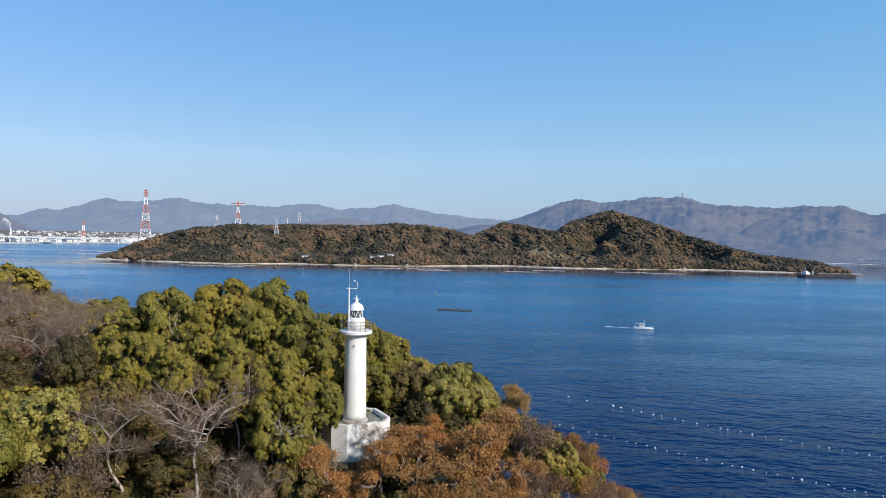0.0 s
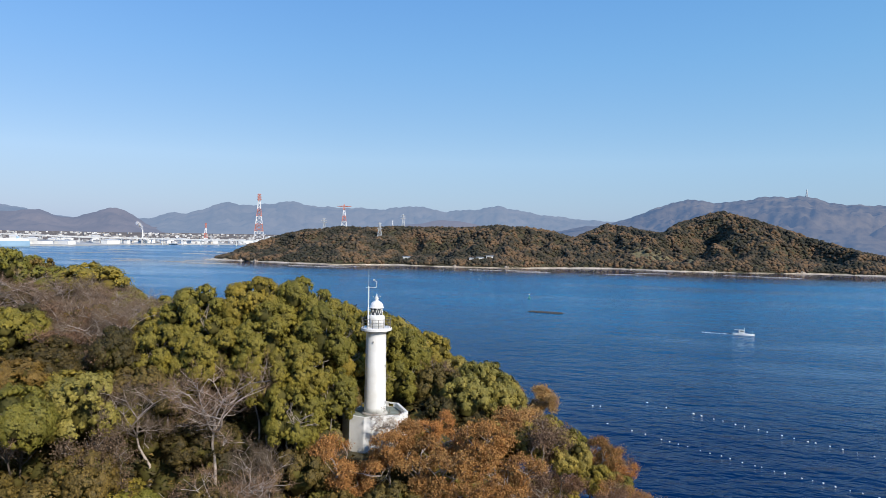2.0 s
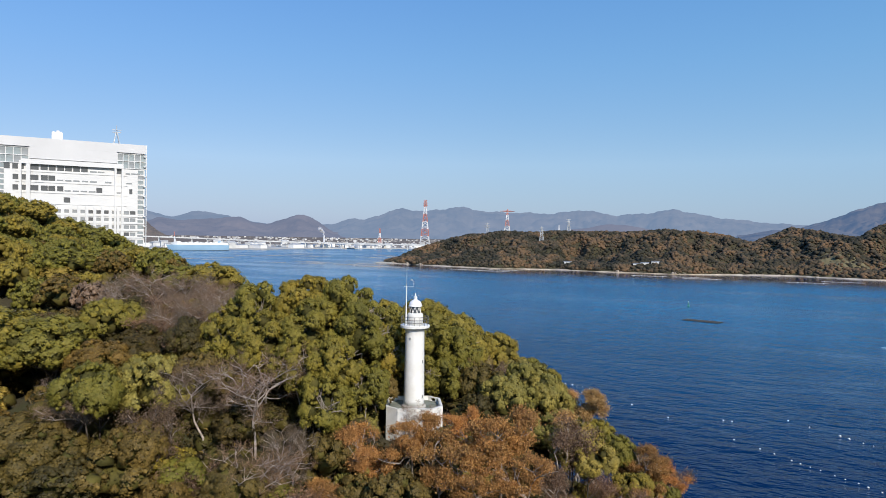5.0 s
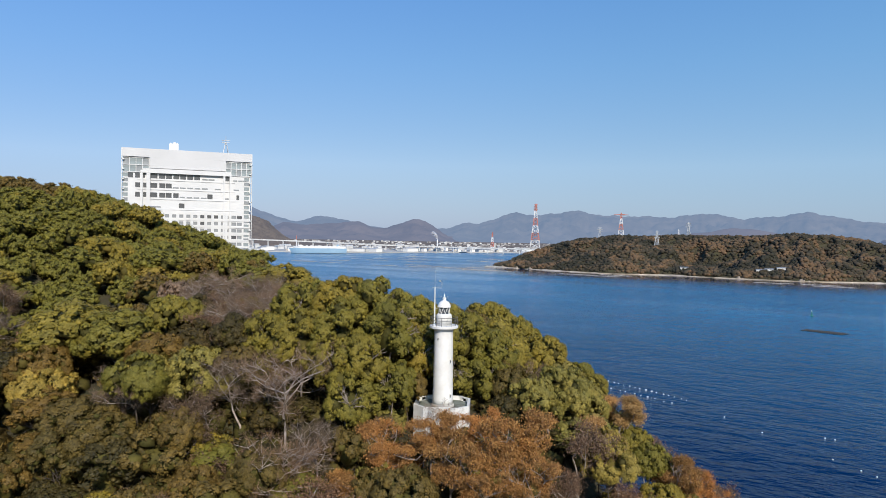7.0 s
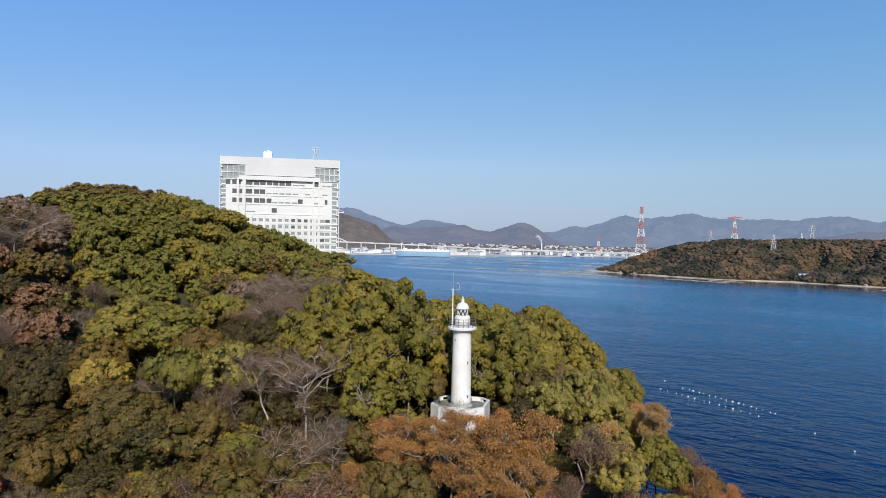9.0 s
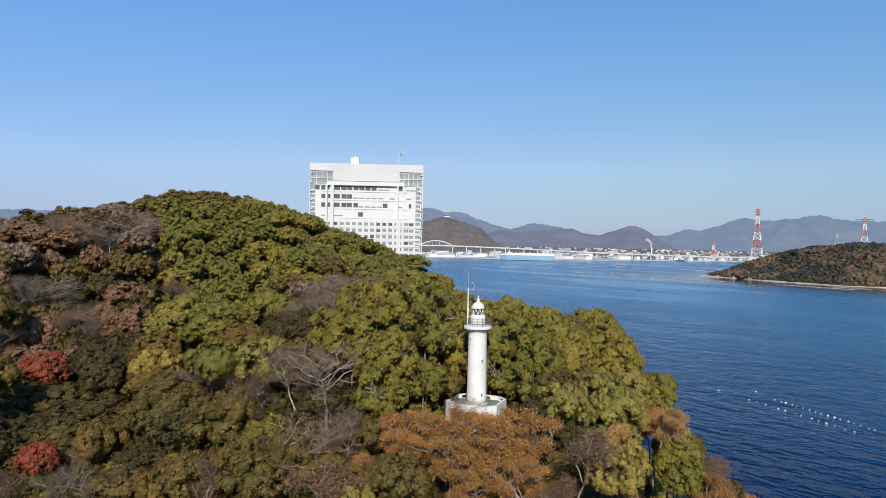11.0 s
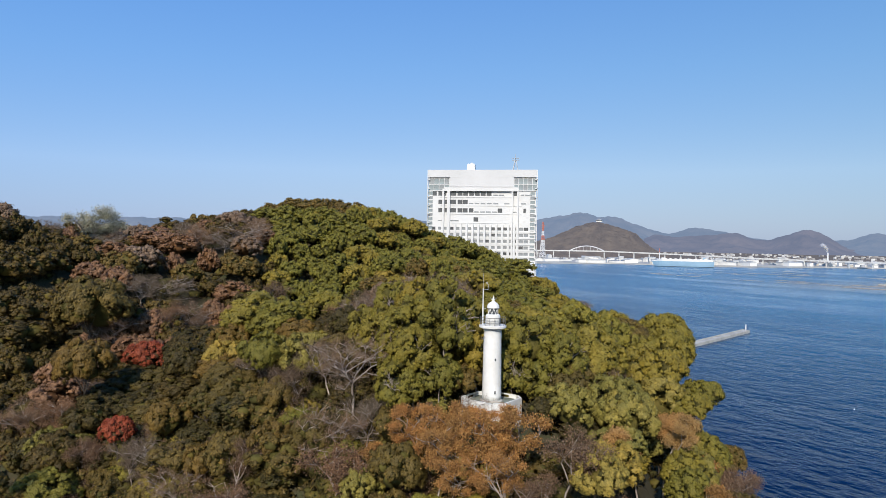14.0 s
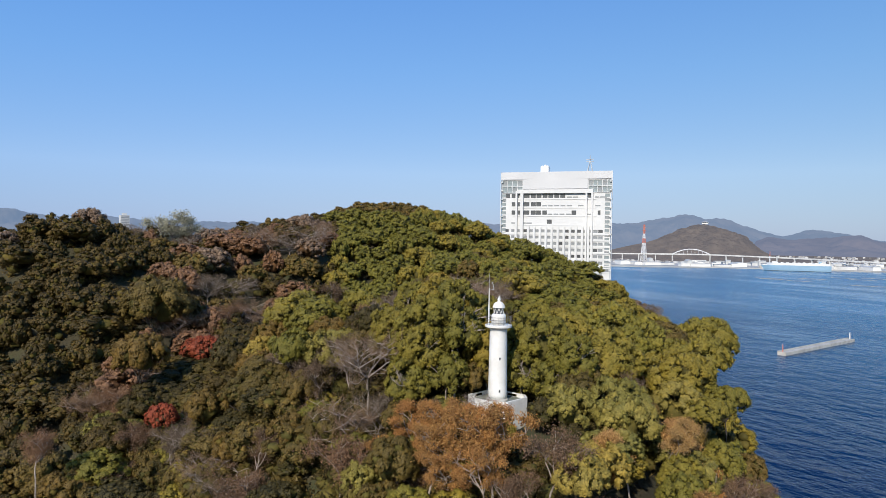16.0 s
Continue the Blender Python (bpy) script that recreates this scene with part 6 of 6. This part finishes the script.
for kname, me in low.items():
    v = np.empty(len(me.vertices) * 3, dtype=np.float32)
    me.vertices.foreach_get("co", v)
    base[kname] = (v.reshape(-1, 3), np.array([q.vertices[:] for q in me.polygons]))
inner = {k: np.array([q.material_index for q in me.polygons]) for k, me in low.items()}
mass = {k: [] for k in low}
near_count = far_bare = 0
broad = []
spots = [(gx, gy) for gx in np.arange(-300, 36, STEP) for gy in np.arange(-16, 250, STEP)]
spots += [(gx + 2.4, gy + 2.6) for gx in np.arange(-200, 36, 4.4) for gy in np.arange(-16, 250, 4.4) if math.hypot(gx + 22, gy - 78) > 68]
for gx, gy in spots:
    x, y = gx + rs.uniform(-2.3, 2.3), gy + rs.uniform(-2.3, 2.3)
    if float(inland(x, y)) < 3.0 or math.hypot(x - LX, y - LY) < 6.5 or any(math.hypot(x - a, y - b) < r for a, b, r in taken):
        continue
    if x > -6 and y < 36 or x < -202 and y > 150:
        continue
    n = float(wobble(x, y, 0.05, 77)) + rs.normal(scale=0.30)
    hill = math.exp(-((x + 165) ** 2 + (y - 112) ** 2) / (2 * 52.0 ** 2))
    if (hill > 0.35 and y > 84 - 0.2 * (x + 152)) or (x > -120 and y > 112):
        kind = "green" if n > -0.2 else "olive" if n > -0.5 else "moss"
    elif x > -14 and y < 110 and (x > -3 or y < 82):
        kind = "rust" if n > 0.2 else "pale" if n > -0.05 else "brown" if n > -0.3 else "pale" if n > -0.5 else "olive" if n > -0.75 else "bare"
    elif -86 < x < -45 and 86 < y < 113:
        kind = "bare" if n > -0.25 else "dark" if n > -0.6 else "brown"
    elif y > 96:
        kind = "olive" if n > -0.1 else "moss" if n > -0.5 else "bare"
    elif -190 < x < -84 and 28 < y < 84 - 0.2 * (x + 152):
        n += rs.normal(scale=0.4)
        kind = "bare" if n > 0.55 else "brown" if n > 0.18 else "dark" if n > -0.12 else "moss" if n > -0.3 else "dark" if n > -0.7 else "brown"
    elif x < -58 and y < 62:
        kind = "bare" if n > 0.6 else "brown" if n > 0.36 else "dark" if n > -0.05 else "moss" if n > -0.25 else "dark" if n > -0.6 else "brown"
    else:
        kind = "bare" if n > 0.66 else "brown" if n > 0.34 else "olive" if n > 0.24 else "moss" if n > -0.26 else "dark" if n > -0.58 else "brown" if n > -0.85 else "pale"
    if x < -60 and y < 22 and kind in ("moss", "olive", "pale", "brown"):
        kind = "dark"
    wide, tall = rs.uniform(3.9, 5.6), rs.uniform(7.2, 10.2)
    if math.hypot(x - LX, y - LY) < 15:
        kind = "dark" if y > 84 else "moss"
        tall *= 0.55
    if -86 < x < -45 and 86 < y < 113:
        tall *= 0.75
    if any(0 < x - a < 42 and abs(y - c) < 6.5 for a, c in ((-81, 42), (-48, 36))):
        tall *= 0.55
    if x > -14 and y < 110:
        wide, tall = wide * 0.85, tall * 0.85
    close = math.hypot(x + 22, y - 78) < 66
    if x < -198:
        continue
    if not close:
        wide = rs.choice([3.4, 4.4, 5.6, 7.0], p=[.25, .3, .28, .17]) * rs.uniform(0.92, 1.1)
        near = [1 for (a, c, w) in broad if abs(x - a) < 12 and math.hypot(x - a, y - c) < 0.53 * (w + wide)]
        if near:
            continue
        broad.append((x, y, wide))
    if kind == "bare" and not close and x > -160 and y > 20 and rs.rand() < 0.85 and far_bare < 46:
        far_bare += 1
        plant(kind, x, y, wide * 1.1, tall, rs)
    elif close and (near_count < 96 or kind in ("bare", "brown", "rust")):
        near_count += 1
        plant(kind, x, y, wide, tall, rs)
    else:
        lift = rs.uniform(-1.4, 1.0) + (wide - 5.0) * 0.5 - (1.3 if x < -105 and y < 66 else 3.2 if -152 < x < -92 and y > 114 else 1.4 if x < -92 and y > 66 else 0.4)
        mass[kind + "_near" if close and kind != "bare" else kind].append((x, y, float(ground_at(x, y)) + lift, wide / 5, tall * 1.03 / 9, rs.uniform(0, 6.28)))
# saplings that close the gaps round the lighthouse hill
made = 0
while made < 84:
    x, y = (rs.uniform(-48, 26), rs.uniform(46, 108)) if made < 44 else (rs.uniform(-4, 26), rs.uniform(66, 108))
    if float(inland(x, y)) < 4 or math.hypot(x - LX, y - LY) < 7.2:
        continue
    made += 1
    kind = rs.choice(["moss", "olive", "dark", "pale", "brown", "rust"], p=[.25, .15, .0, .60, .0, .0] if x > 0 and y < 88 else [.20, .34, .10, .36, .0, .0] if x > -18 else [.42, .24, .30, .04, .0, .0])
    mass[kind + "_near"].append((x, y, float(ground_at(x, y)) - 0.6, rs.uniform(0.46, 0.68), rs.uniform(0.46, 0.68), rs.uniform(0, 6.28)))
for k in range(110):
    x, y = rs.uniform(-52, 4), rs.uniform(20, 48)
    if float(inland(x, y)) > 3.0:
        mass[rs.choice(["moss_near", "dark_near", "olive_near", "green_near"], p=[.4, .3, .12, .18])].append((x, y, float(ground_at(x, y)) - 1.2, rs.uniform(0.42, 0.7), rs.uniform(0.5, 0.75), rs.uniform(0, 6.28)))
for kname, rows in mass.items():
    if not rows:
        continue
    a = np.array(rows)
    v, tri = base[kname]
    c, s = np.cos(a[:, 5])[:, None], np.sin(a[:, 5])[:, None]
    x = (v[None, :, 0] * c - v[None, :, 1] * s) * a[:, 3:4] + a[:, 0:1]
    y = (v[None, :, 0] * s + v[None, :, 1] * c) * a[:, 3:4] + a[:, 1:2]
    z = v[None, :, 2] * a[:, 4:5] + a[:, 2:3]
    off = (np.arange(len(a)) * len(v))[:, None, None]
    me = raw("woods", np.stack([x, y, z], 2).reshape(-1, 3), [(tri[None] + off).reshape(-1, 3)])
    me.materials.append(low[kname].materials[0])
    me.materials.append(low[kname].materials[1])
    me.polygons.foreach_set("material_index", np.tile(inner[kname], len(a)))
    tagged(part("woods", me, None), {"green": "deep green evergreen woods over the hilltop", "olive": "olive-green evergreen woods over the hill", "moss": "mossy green woods", "dark": "dark green woods in the hollow", "brown": "brown autumn woods", "pale": "yellow-green woods", "rust": "orange autumn woods", "bare": "grey-brown leafless woods"}[kname.split("_")[0]], "woods", kind="stuff")
for me in low.values():
    bpy.data.meshes.remove(me)
for (kind, obs) in KINDS.items():
    for i, ob in enumerate(obs):
        if (kind, i) not in placed:
            for o in (*ob.children_recursive, ob):
                bpy.data.objects.remove(o)

# bushes on the forest floor
rs = np.random.RandomState(57)
bx, by = np.append(rs.uniform(-200, 32, 3600), rs.uniform(-52, 30, 1500)), np.append(rs.uniform(-16, 215, 3600), rs.uniform(34, 84, 1500))
ok = (inland(bx, by) > 5.0) & (np.hypot(bx - LX, by - LY) > 6.0)
bx, by = bx[ok], by[ok]
for tone, mat in enumerate((MOSS, DARK, DARK)):
    x, y = bx[tone::3], by[tone::3]
    c = np.stack([x, y, ground_at(x, y) + 0.9], 1)
    r = rs.uniform(1.0, 2.8, len(x))
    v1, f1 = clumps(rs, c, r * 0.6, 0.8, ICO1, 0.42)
    w = np.repeat(np.arange(len(x)), 56)
    q = rs.normal(size=(len(w), 3))
    q /= np.linalg.norm(q, axis=1)[:, None]
    p = c[w] + q * (r[w] * rs.uniform(0.75, 1.1, len(w)))[:, None] * [1, 1, 0.9]
    t = rs.normal(size=q.shape) * 0.19
    b = rs.normal(size=q.shape) * 0.19
    v2 = np.stack([p + t, p + b, p - t], 1).reshape(-1, 3)
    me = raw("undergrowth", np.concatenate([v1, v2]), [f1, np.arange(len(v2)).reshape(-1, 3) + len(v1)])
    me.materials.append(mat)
    # bush cores take the leaf colour darkened for shade
    me.materials.append(INNERSHADE)
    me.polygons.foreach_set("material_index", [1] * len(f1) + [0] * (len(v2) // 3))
    tagged(part("undergrowth", me, mat), "low bushes on the forest floor", "undergrowth", kind="stuff")
